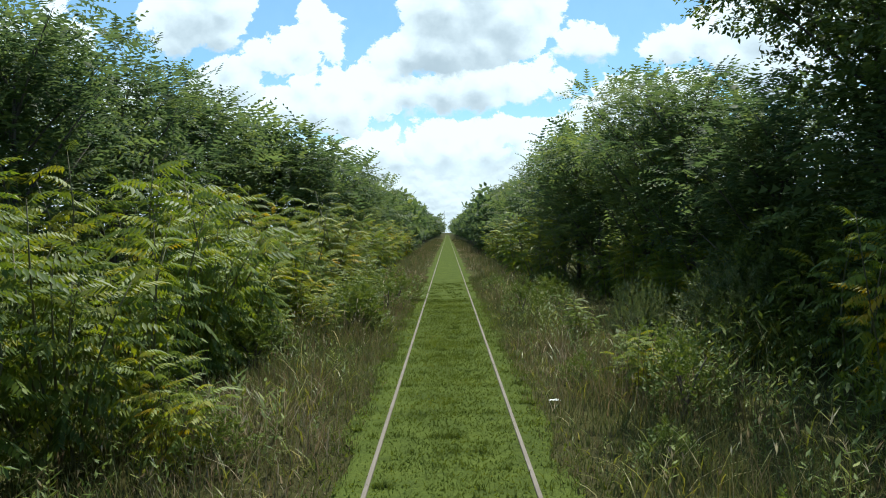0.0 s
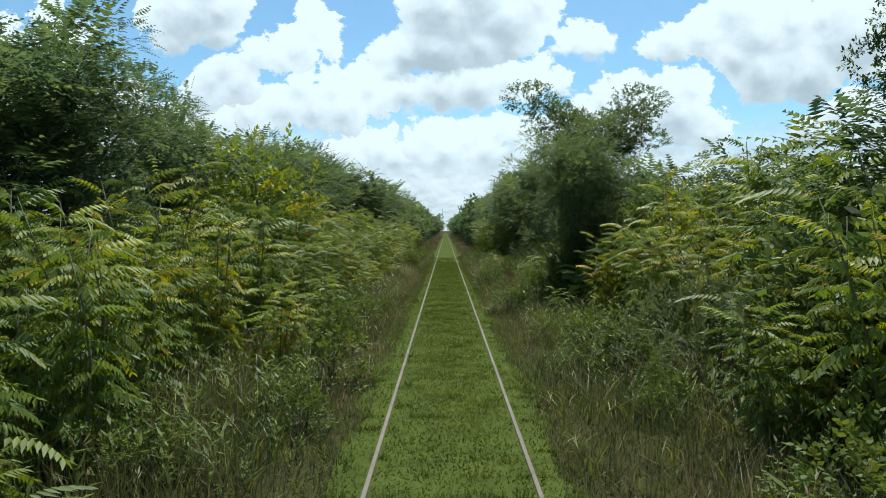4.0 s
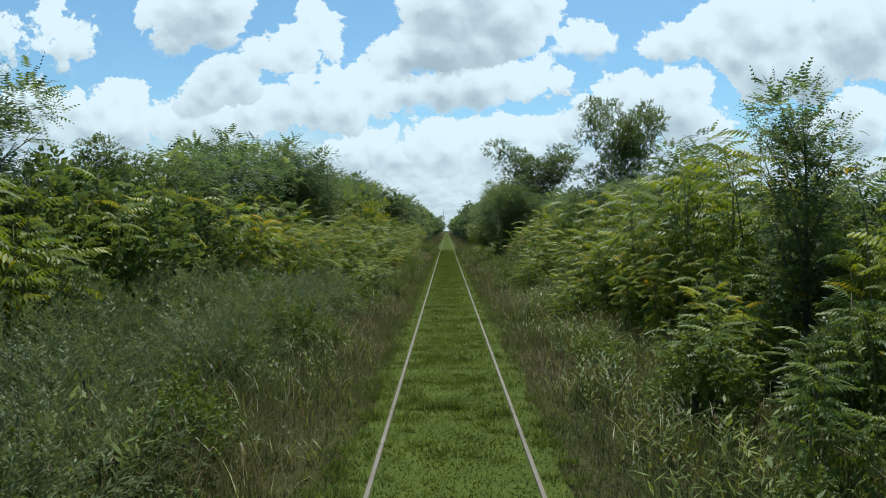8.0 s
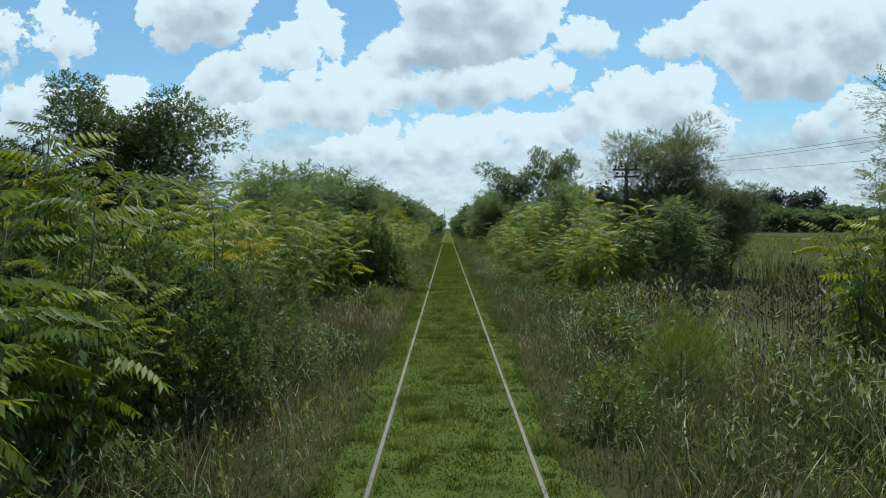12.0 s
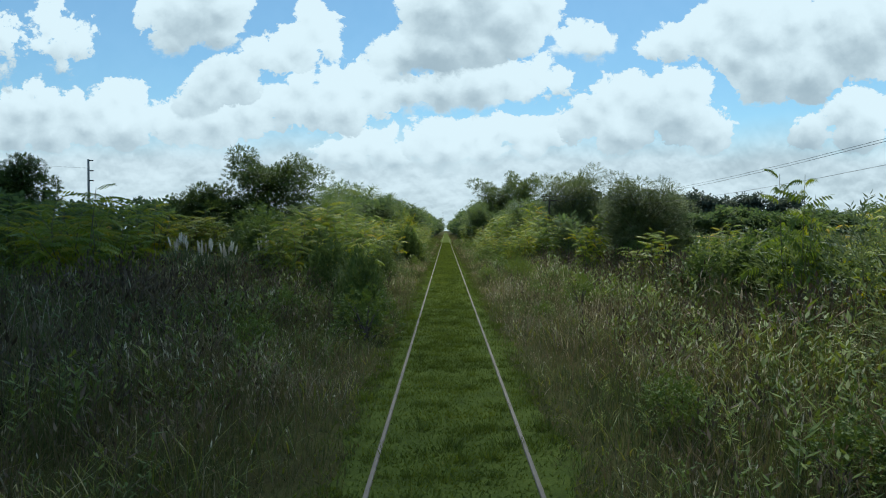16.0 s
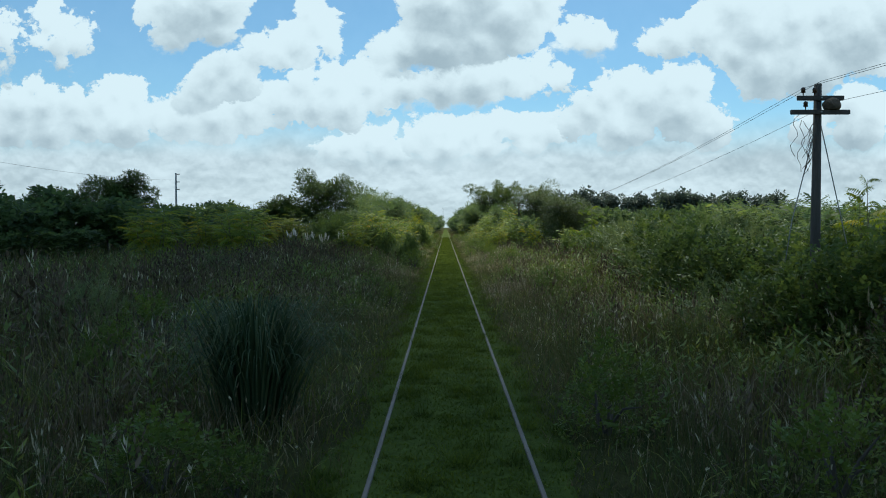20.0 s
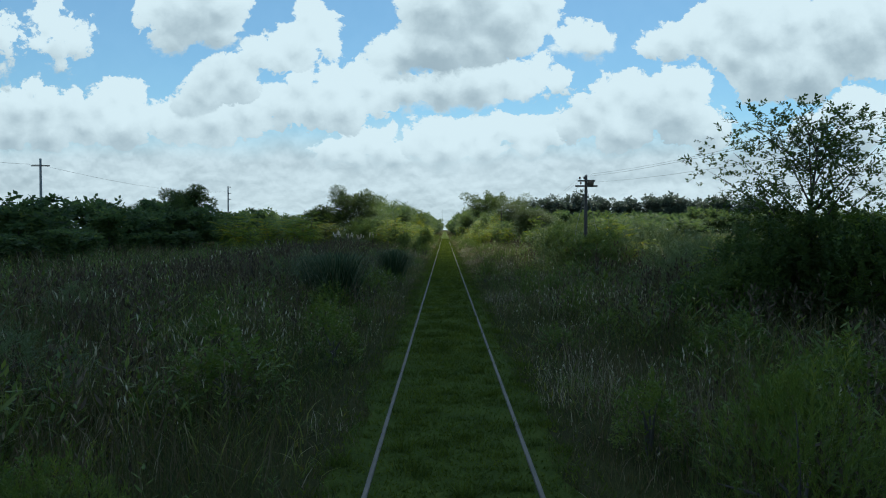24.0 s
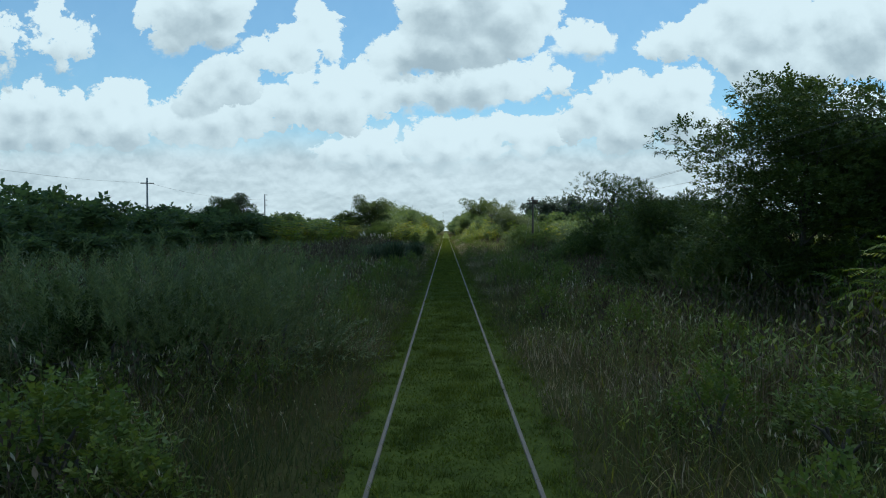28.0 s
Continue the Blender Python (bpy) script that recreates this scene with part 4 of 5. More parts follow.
for name, n, x0, x1, y0, y1 in (("seeding_grass", 14000, 1.6, 5.5, -228, -80), ("seeding_grass", 5000, 1.6, 4.6, -80, 40), ("seeding_grass", 9000, 5, 16, -228, -80)):
    x, y = scatter(n, x0, x1, y0, y1)
    ok = patchy(x, y, 0.3, 31.0) > -0.12
    x, y = x[ok], y[ok]
    high = np.maximum(0.25, verge_height(x, y)) * g.uniform(0.8, 1.2, len(x))
    grow(name, "ripe grass stalks with pale tan seed heads", T_STALK, M_SEEDHEAD, x, y, high, 0.6, 0.6 + 0.5 * patchy(x, y, 0.25, 40.0) + g.normal(0, 0.28, len(x)), g.uniform(0.7, 1.3, len(x)))
# broad arching grass in drifts
T_BROADBLADE = [blade(0.9, 0.025, 3), blade(0.6, 0.022, 3), blade(1.2, 0.027, 3)]
x, y = scatter(85000, 1.4, 7.5, -228, 40)
ok = patchy(x, y, 0.4, 77.0) + 0.35 * patchy(x, y, 1.7, 70.0) > -0.02
x, y = x[ok], y[ok]
grow("broad_grass", "broad arching yellow-green grass blades in drifts", T_BROADBLADE, M_BROADGRASS, x, y, np.maximum(0.22, verge_height(x, y)) * g.uniform(0.7, 1.15, len(x)), 0.55,
     0.54 + 0.4 * patchy(x, y, 0.6, 12.0) + g.normal(0, 0.22, len(x)), g.uniform(0.6, 1.15, len(x)))
# a lighter pasture beyond the fence on the right
x, y = g.uniform(16, 110, 30000), g.uniform(-190, 160, 30000)
grow("pasture_grass", "low yellow-green pasture grass across the field", T_BLADE, M_BROADGRASS, x, y, g.uniform(0.35, 0.7, 30000), 0.6, 0.4 + 0.3 * patchy(x, y, 0.08, 3.0) + g.normal(0, 0.15, 30000), g.uniform(5, 9, 30000))


def weed(leaves, head, seed):
    """A tall weed: a stalk with narrow leaves and a knobbly head."""
    r = random.Random(seed)
    c, a, sd = [], [], []
    for i in range(leaves):
        u = 0.12 + 0.7 * i / leaves
        w = i * 2.4 + r.uniform(-0.3, 0.3)
        c.append((0, 0, u))
        a.append(np.array((math.cos(w), math.sin(w), r.uniform(0.1, 0.9))) * r.uniform(0.12, 0.24))
        sd.append(np.array((-math.sin(w), math.cos(w), 0)) * 0.025)
    for k in range(head):
        w = k * 2.1
        c.append((0.05 * math.cos(w) * (k > 0), 0.05 * math.sin(w) * (k > 0), 0.9 - 0.06 * k))
        a.append(np.array((0.03 * math.cos(w), 0.03 * math.sin(w), 0.085)))
        sd.append(np.array((-math.sin(w), math.cos(w), 0)) * 0.018)
    return join([blade(0.06, 0.014, 2), rhombs(c, a, sd)])


T_WEED = [weed(10, 0, 1), weed(12, 0, 2), weed(9, 2, 3)]
T_DRYWEED = [weed(3, 4, 4), weed(2, 5, 5), weed(4, 3, 6)]
for name, label, templates, mat, n, x0, x1, y0, y1, seed, mid in (
        ("green_weeds", "leafy green weeds standing in the tall grass", T_WEED, M_GREENBUSH, 20000, 1.7, 7, -228, 40, 51.0, 0.5),
        ("meadow_weeds", "leafy green weeds standing in the tall grass", T_WEED, M_DARKLEAF, 7000, 5, 26, -225, -75, 57.0, 0.6),
        ("dry_weeds", "dead dark brown weed stalks with knobbly seed heads", T_DRYWEED, M_TEASEL, 24000, 2.4, 14, -228, -66, 63.0, 0.5)):
    x, y = scatter(n, x0, x1, y0, y1)
    ok = patchy(x, y, 0.28, seed) > -0.05
    x, y = x[ok], y[ok]
    high = np.maximum(0.3, verge_height(x, y)) * g.uniform(0.8, 1.25, len(x))
    grow(name, label, templates, mat, x, y, high, 0.25, mid + g.normal(0, 0.2, len(x)), high)

# ---- plants to copy ----
L_HEAVEN = "yellow-green tree-of-heaven sapling with long drooping compound leaves"
HEAVEN = [make_shrub("tree_of_heaven_sapling", 10 + i, tall, wide, stems, leaves, size, T_PINNATE, M_AILANTHUS, L_HEAVEN, "saplings along the line", 0.47 + 0.06 * i, 0.3)
          for i, (tall, wide, stems, leaves, size) in enumerate(((3.0, 1.2, 7, 150, 0.56), (3.4, 1.1, 6, 150, 0.6), (2.6, 1.3, 8, 150, 0.54), (3.8, 1.2, 7, 170, 0.58)))]
YELLOW = [make_shrub("yellowing_sapling", 30 + i, 3.2, 1.3, 7, 150, 0.52, T_PINNATE, M_YELLOW, "sapling turning yellow, with drooping compound leaves", "saplings along the line", 0.5, 0.35) for i in range(2)]
MULBERRY = [make_shrub("mulberry_sapling", 35 + i, 5.0, 1.5, 8, 340, 0.46, T_BROAD, M_AILANTHUS, "tall light green sapling with broad heart-shaped leaves", "saplings along the line", 0.72, 0.25) for i in range(2)]
LOCUST = [make_tree("locust_tree", 50 + i, tall, wide, base, limbs, 50, 0.6, T_FEATHER, M_LOCUST, "dark green locust tree with fine feathery foliage", "trees along the line", 0.6, 0.35, flat)
          for i, (tall, wide, base, limbs, flat) in enumerate(((8.0, 2.5, 0.1, 15, 0.1), (9.0, 2.8, 0.14, 16, 0.3), (7.5, 2.6, 0.08, 15, 0.0)))]
NEARLOCUST = [make_tree("locust_tree", 59, 7.6, 2.9, 0.1, 17, 190, 0.34, T_FEATHER, M_LOCUST, "green locust tree with fine feathery foliage close to the line", "trees along the line", 0.55, 0.35, 0.1)]
BACK = [make_tree("locust_tree", 54 + i, 7.0, 2.5, 0.06, 11, 22, 0.95, T_FEATHER, M_LOCUST, "green locust tree in the back row of the hedge", "trees along the line", 0.6, 0.35, 0.15, 0.0, 4) for i in range(3)]
ACACIA = [make_tree("flat_topped_tree", 57 + i, 9.0, 3.3, 0.52, 13, 150, 0.30, T_BROAD, M_DARKLEAF, "flat-topped dark tree with bare limbs under the crown", "trees along the line", 0.45, 0.35, 0.9, 0.0, 7, 0.12) for i in range(2)]
BROAD = [make_tree("broadleaf_tree", 60 + i, tall, wide, base, limbs, 210, 0.34, T_BROAD, M_DARKLEAF, "dark green broadleaf tree with a rounded clumpy crown", "trees along the line", 0.4, 0.35, flat)
         for i, (tall, wide, base, limbs, flat) in enumerate(((8.5, 4.2, 0.06, 17, 0.45), (6.0, 3.0, 0.06, 15, 0.35)))]
WILLOW = [make_tree("round_willow", 65, 8.5, 3.4, 0.06, 22, 200, 0.43, T_NARROW, M_GREYLEAF, "round grey-green willow-like tree with fine leaves", "trees along the line", 0.45, 0.3, 0.1)]
SPARSE = [make_tree("sparse_tree", 67, 7.0, 2.9, 0.12, 17, 34, 0.34, T_BROAD, M_DARKLEAF, "sparse dark tree with open branches against the sky", "trees along the line", 0.4, 0.3, 0.1, 0.0, 7, 0.1)]
GREYBUSH = [round_bush("grey_green_bush", 70 + i, 1.5, 1.3, 520, 0.3, T_NARROW, M_GREYLEAF, "grey-green bush of fine narrow leaves", "bushes on the verge", 0.5, 0.3) for i in range(2)]
FINEBUSH = [round_bush("fine_leaved_bush", 75 + i, 1.5, 1.3, 760, 0.25, T_NARROW, M_GREYLEAF if i == 0 else M_GREENBUSH, "large soft grey-green bush of tiny leaves" if i == 0 else "round green bush of fine upright twigs", "bushes on the verge", 0.55, 0.3, 0.02) for i in range(2)]
DARKBUSH = [round_bush("dark_bush", 80 + i, 2.0, 1.2, 1100, 0.24, T_BROAD, M_DARKLEAF, "dense dark green bush of small leaves", "bushes on the verge", 0.4, 0.35) for i in range(2)]
WEEDBUSH = [round_bush("weed_clump", 84 + i, 1.2, 0.62, 260, 0.17, T_BROAD, M_GREENBUSH, "leafy green clump of tall weeds in the grass", "weed clumps in the grass", 0.55, 0.3, 0.0, "weeds") for i in range(3)]
FARTREE = [make_tree("far_tree", 90 + i, 8.0, 3.2, 0.05, 11, 8, 1.15, T_FAR, M_LOCUST, "green tree in the far hedge along the line", "far trees", 0.5, 0.3, 0.2, 0.0, 4) for i in range(3)]
GUM = [make_tree("gum_tree", 95 + i, 28.0, 8.0, 0.02, 16, 12, 3.0, T_FAR, M_HAZED_GUM, "tall dark gum tree in a row across the field", "far row of gum trees", 0.45, 0.3, 0.2, 0.0, 4) for i in range(2)]
DEAD = make_dead_tree(41, 6.0, "bare grey dead tree with thin branches")
STOCK = [DEAD] + NEARLOCUST + FINEBUSH + MULBERRY + HEAVEN + YELLOW + LOCUST + BACK + ACACIA + BROAD + WILLOW + SPARSE + GREYBUSH + DARKBUSH + WEEDBUSH + FARTREE + GUM
random.seed(5)

# ---- plants at known places: kind, x, y, size, height factor ----
def spot(kinds, x, y, high=None, wide=1.0):
    ob = random.choice(kinds)
    tall = max((v.co.z for o in ob.children for v in o.data.vertices), default=1.0)
    k = 1.0 if high is None else high / tall
    return put(ob, x, y, -0.2 if abs(x) > 2.5 else -0.08, k * wide, 1 / wide)


GREY, GREEN = FINEBUSH[:1], FINEBUSH[1:]
# left side, far end to near end
for kinds, x, y, high, wide in (
        (HEAVEN, -5.0, 14.7, 4.4, 1.0), (YELLOW, -4.6, 30, 4.6, 1.2), (LOCUST, -9.5, 17, 8.6, 1.0), (LOCUST, -9.2, 8, 8.0, 1.0), (LOCUST, -10.4, 12.5, 9.0, 1.0), (LOCUST, -9.8, 2.5, 7.4, 1.0), (LOCUST, -11.0, 24.6, 9.9, 1.1), (LOCUST, -11.7, 33, 10.6, 1.0),
        (MULBERRY, -5.9, -7.2, 6.4, 0.85), (MULBERRY, -5.3, -5.0, 5.4, 0.9), (MULBERRY, -7.4, -8.2, 5.6, 0.9), (NEARLOCUST, -9.2, -14.5, 8.2, 1.0), (LOCUST, -10.5, -4, 7.9, 0.9), (LOCUST, -12.5, 4, 8.5, 1.0),
        (LOCUST, -11.9, -10.4, 9.6, 1.1), (LOCUST, -16.7, -6.5, 10.6, 1.1), (LOCUST, -16.4, 9.8, 11.4, 0.9), (LOCUST, -15.5, -17, 8.1, 1.2), (BROAD, -13.5, -33, 6.5, 1.1), (LOCUST, -13, -26, 6.8, 1.2), (LOCUST, -12.3, -43.6, 7.4, 1.1),
        (DARKBUSH, -2.6, -61.4, 2.7, 0.7), (DARKBUSH, -3.0, -62.4, 3.3, 0.62), (DARKBUSH, -3.7, -61.0, 3.4, 0.7), (DARKBUSH, -4.6, -62.2, 3.3, 0.8), (DARKBUSH, -5.6, -61.4, 3.5, 0.8), (DARKBUSH, -6.8, -61.8, 3.6, 0.9), (DARKBUSH, -4.0, -59.6, 3.0, 0.9), (DARKBUSH, -8.0, -61.2, 3.8, 0.9), (HEAVEN, -3.4, -60.4, 3.6, 1.0), (HEAVEN, -4.4, -61.0, 4.0, 1.0), (GREY, -3.6, -80.5, 2.7, 0.8), (GREY, -5.0, -82.4, 2.7, 0.8), (DARKBUSH, -4.4, -81.4, 2.8, 0.9), (DARKBUSH, -6.4, -83.0, 3.0, 1.0), (DARKBUSH, -3.4, -83.2, 1.9, 0.9), (HEAVEN, -4.2, -84.0, 2.4, 1.1),
        (BROAD[:1], -14.6, -58.8, 9.9, 1.0), (BROAD, -18.5, -62.0, 6.6, 1.1), (HEAVEN, -6.0, -81, 4.6, 1.0), (LOCUST, -9.5, -54, 6.0, 1.1),
        (DARKBUSH, -2.3, -101.6, 2.4, 0.5), (DARKBUSH, -2.9, -99.0, 1.9, 0.6), (GREYBUSH, -3.2, -94, 2.2, 0.7), (DARKBUSH, -4.6, -92, 2.6, 0.8),
        (GREY, -6.4, -180, 2.9, 1.0), (GREY, -7.4, -181.5, 2.8, 1.0), (GREY, -3.4, -190.6, 2.6, 1.0), (GREY, -4.7, -189.4, 2.8, 1.1),
        (GREY, -6.2, -190.2, 2.9, 1.1), (GREY, -7.8, -191, 2.8, 1.15), (GREY, -4.2, -192.4, 2.5, 1.05), (GREY, -6.0, -192.8, 2.7, 1.1), (GREY, -9.6, -190.5, 2.8, 1.2),
        (DARKBUSH, -5.2, -191.2, 2.0, 1.1), (DARKBUSH, -7.2, -192.0, 2.0, 1.1)):
    spot(kinds, x, y, high, wide)
# right side
for kinds, x, y, high, wide in (
        (LOCUST, 7.6, 30, 9.6, 1.0), (LOCUST, 8.2, 20, 7.4, 1.2), (LOCUST, 8.8, 13, 6.6, 1.2), (LOCUST, 8.0, 25.5, 8.8, 1.1), (LOCUST, 9.2, 7.5, 5.8, 1.2),
        (GREY, 5.0, 20, 1.8, 0.8), (GREY, 5.3, 3.6, 2.7, 0.8), (GREY, 6.9, 2.8, 3.2, 0.85), (GREEN, 5.6, 1.4, 1.6, 1.0), (NEARLOCUST, 4.6, -4.9, 7.2, 0.78), (NEARLOCUST, 5.6, -3.6, 6.4, 0.8), (DARKBUSH, 4.4, -5.0, 2.4, 0.9), (DARKBUSH, 5.4, -4.4, 2.8, 0.9), (MULBERRY, 7.2, -9.5, 4.8, 0.9),
        (MULBERRY, 6.4, -12, 4.2, 0.9), (MULBERRY, 8.6, -10.5, 5.2, 0.9), (HEAVEN, 8.0, -13, 4.8, 1.0), (HEAVEN, 5.0, -15, 2.7, 1.1), (ACACIA, 10.6, -17.4, 11.2, 0.62), (LOCUST, 9.9, -31, 7.2, 0.9), (LOCUST, 10.4, -18.5, 7.2, 1.1), (ACACIA, 9.3, 17, 12.3, 1.05), (BACK, 10.5, 15, 7.0, 1.3),
        (HEAVEN, 6.0, -40.6, 4.6, 1.0), (HEAVEN, 6.9, -42.2, 4.9, 1.0), (LOCUST, 6.9, -48.3, 6.0, 0.8), (WILLOW, 11.2, -53.2, 8.9, 1.0), (WILLOW, 12.8, -52.0, 6.0, 1.0), (WILLOW, 10.4, -54.4, 5.0, 1.2), (DARKBUSH, 12.2, -54.6, 3.2, 1.3), (WILLOW, 16.0, -50.0, 6.0, 1.0),
        (WILLOW, 10.9, -77.9, 6.4, 1.15), (WILLOW, 13.0, -75.5, 5.4, 1.2), (GREEN, 3.7, -81, 1.7, 0.75), (GREEN, 4.2, -80.2, 1.3, 0.8), (HEAVEN, 8.0, -79, 4.0, 0.9), (DARKBUSH, 9.0, -96, 2.7, 1.3), (DARKBUSH, 11.2, -97, 2.6, 1.3), (HEAVEN, 9.0, -102, 4.4, 0.7),
        (GREYBUSH, 9.6, -108, 2.2, 1.2), (DARKBUSH, 10.6, -109, 2.2, 1.2), (DARKBUSH, 8.0, -125, 3.4, 1.1), (HEAVEN, 10.0, -132, 4.0, 0.7), (DARKBUSH, 7.5, -134.0, 2.6, 1.2), (DARKBUSH, 8.8, -134.6, 3.0, 1.2), (GREYBUSH, 6.6, -132.6, 2.0, 1.3), (DARKBUSH, 9.6, -130.6, 3.2, 1.3), (DARKBUSH, 8.4, -127.5, 2.8, 1.3), (DARKBUSH, 9.2, -121, 2.8, 1.4), (DARKBUSH, 10.2, -116.5, 3.0, 1.3), (DARKBUSH, 8.0, -138.2, 2.3, 1.3),
        (SPARSE, 11.0, -154.6, 6.8, 1.05), (DARKBUSH, 10.2, -155.2, 3.7, 1.1), (DARKBUSH, 12.2, -155, 4.0, 1.2), (DARKBUSH, 8.8, -156, 3.0, 1.2), (DARKBUSH, 11.4, -157.4, 3.2, 1.2), (DARKBUSH, 6.6, -158, 1.8, 1.3), (DARKBUSH, 14, -154, 3.2, 1.1), (DARKBUSH, 7.6, -157, 2.2, 1.2), (GREEN, 3.0, -171.4, 2.0, 0.64), (GREEN, -3.2, -172, 1.2, 1.0), (GREEN, -2.6, -186, 1.3, 0.8),
        (BROAD[:1], 8.7, -174.6, 4.9, 0.95), (DARKBUSH, 8.0, -174.0, 2.6, 1.2), (DARKBUSH, 9.6, -175.0, 2.6, 1.2), (BROAD[:1], 10.9, -182, 8.1, 1.15), (BROAD, 14.5, -180, 7.0, 1.0), (DARKBUSH, 8.6, -181, 2.6, 1.2), (DARKBUSH, 13, -178, 3.0, 1.3)):
    spot(kinds, x, y, high, wide)

# hedges of saplings along both sides, thickest at the far end
for y in np.arange(-87, 40, 1.75):
    scrub = -60 < y < -36
    if scrub:
        spot(GREYBUSH, -random.uniform(3.8, 5.5), y, random.uniform(1.2, 1.8), 1.4)
        spot(GREYBUSH if random.random() < 0.6 else DARKBUSH, -random.uniform(6.0, 8.5), y + 0.8, random.uniform(1.6, 2.3), 1.3)
    else:
        spot(YELLOW if random.random() < 0.3 else HEAVEN, -random.uniform(4.3, 5.6), y + random.uniform(-0.6, 0.6), random.uniform(2.4, 3.8), random.uniform(0.95, 1.2))
    spot(HEAVEN if random.random() < 0.8 else YELLOW, -random.uniform(6.8, 8.2) - 1.6 * scrub, y + random.uniform(-0.8, 0.8), random.uniform(3.4, 4.6) , random.uniform(0.95, 1.2))
    if y > -64:
        low = 0.78 if y < -44 else 1.0
        right = random.uniform(4.6, 6.0) if y < 0 else random.uniform(6.6, 7.8)
        spot(YELLOW if random.random() < 0.2 else HEAVEN if random.random() < 0.88 else GREYBUSH if random.random() < 0.5 else DARKBUSH, right, y + random.uniform(-0.6, 0.6), low * random.uniform(2.2, 3.4), random.uniform(0.95, 1.2))
        spot(HEAVEN if random.random() < 0.9 else DARKBUSH, right + random.uniform(1.4, 2.4), y + random.uniform(-0.8, 0.8), low * random.uniform(3.6, 5.0), random.uniform(0.95, 1.2))
        if y < 0:
            spot(HEAVEN if random.random() < 0.4 else BACK, right + random.uniform(3.2, 5.5), y + random.uniform(-0.8, 0.8), low * random.uniform(4.2, 5.8), random.uniform(1.0, 1.2))
for y in np.arange(-30, 50, 4.0):
    spot(BACK, -random.uniform(9.5, 13), y + random.uniform(-1, 1), random.uniform(6.5, 8.5) + max(0, y * 0.04))
    spot(BACK, random.uniform(8.8, 11), y + random.uniform(-1, 1), random.uniform(8.0, 9.4) if y > 22 else random.uniform(6.0, 7.2) if y > 5 else random.uniform(4.8, 6.0))
for y in np.arange(36, 240, 4.2):
    for s in (-1, 1):
        spot(BACK if y < 85 else FARTREE, s * random.uniform(6.6, 8.0), y + random.uniform(-1.5, 1.5), random.uniform(7.0, 8.8) + (s > 0) * 0.9)
        if y < 110:
            spot((YELLOW if random.random() < 0.3 else HEAVEN) if y < 90 else FARTREE, s * random.uniform(4.6, 5.6), y + random.uniform(-1.5, 1.5), random.uniform(2.6, 4.4), 1.1)
for y in np.arange(240, 720, 12.0):
    for s in (-1, 1):
        spot(FARTREE, s * random.uniform(7.0, 9.0), y + random.uniform(-3, 3), random.uniform(8, 10), 1.6)

# small saplings in front of the hedges
for y in np.arange(-64, 38, 1.9):
    for side, share in ((-1, 0.7), (1, 0.45 if y < -8 else 0.15)):
        if random.random() < share and not (side < 0 and y < -36):
            spot(YELLOW if random.random() < 0.12 else HEAVEN, side * random.uniform(2.9, 4.3), y + random.uniform(-0.9, 0.9), random.uniform(0.9, 2.1), random.uniform(1.1, 1.5))
# tree belt across the field on the left
for y in np.arange(-185, 10, 4.6):
    x = -36 - 5 * math.sin(y * 0.05) + random.uniform(-2.5, 2.5)
    spot(FARTREE, x, y + random.uniform(-1.5, 1.5), random.uniform(4.6, 6.6), 1.35)
    spot(FARTREE, x + random.uniform(3, 5), y + random.uniform(-2, 2), random.uniform(2.2, 3.2), 1.7)
    spot(FARTREE, x - random.uniform(5, 9), y + random.uniform(-2, 2), random.uniform(5.5, 8.0), 1.2)
spot(BROAD, -45.8, -41.6, 11.0, 1.0)
spot(BROAD, -41, -66, 8.0, 1.1)
for i in range(16):
    spot(HEAVEN if i % 2 else YELLOW, -random.uniform(16, 27), random.uniform(-88, -66), random.uniform(3.8, 5.2), 1.4)
for y in np.arange(-79, -30, 2.8):
    spot(DARKBUSH if random.random() < 0.4 else BACK, -random.uniform(9.5, 16), y, random.uniform(3.2, 5.2), 1.2)
# a ragged shrub hedge along the fence on the right
for y in np.arange(-208, -70, 1.9):
    if random.random() < 0.2 or -93 < y < -84 or -143 < y < -137 or -165 < y < -158:
        continue
    k = random.random()
    spot(DARKBUSH if k < 0.35 else GREYBUSH if k < 0.7 else HEAVEN, random.uniform(9.2, 13.0), y, random.uniform(2.3, 3.6) if y < -128 else random.uniform(2.9, 4.2) if y < -93 else random.uniform(2.0, 3.0), random.uniform(1.1, 1.5))
    if y > -140 and random.random() < 0.75:
        spot(HEAVEN if k < 0.3 else BACK, random.uniform(14, 19), y, random.uniform(3.4, 4.8) if y < -93 else random.uniform(2.4, 3.2), random.uniform(1.1, 1.5))
# leafy clumps in the tall grass beside the line
for i in range(220):
    y = random.uniform(-222, -66) if i < 130 else random.uniform(-66, 35)
    spot(WEEDBUSH, random.choice((-1, 1)) * random.uniform(1.9, 7.0 if i < 130 else 4.2), y, random.uniform(0.6, 1.5), random.uniform(0.9, 1.5))
# low scrub in the open meadow on both sides
for i in range(18):
    x = random.choice((-1, 1)) * random.uniform(6.2, 15)
    spot(GREYBUSH, x, random.uniform(-215, -96), random.uniform(1.2, 1.9), random.uniform(1.1, 1.6))
for x, y, tall in ((9.4, -20.5, 7.4), (-11.2, -44, 5.4)):
    put(DEAD, x, y, -0.2, tall / 6.0)
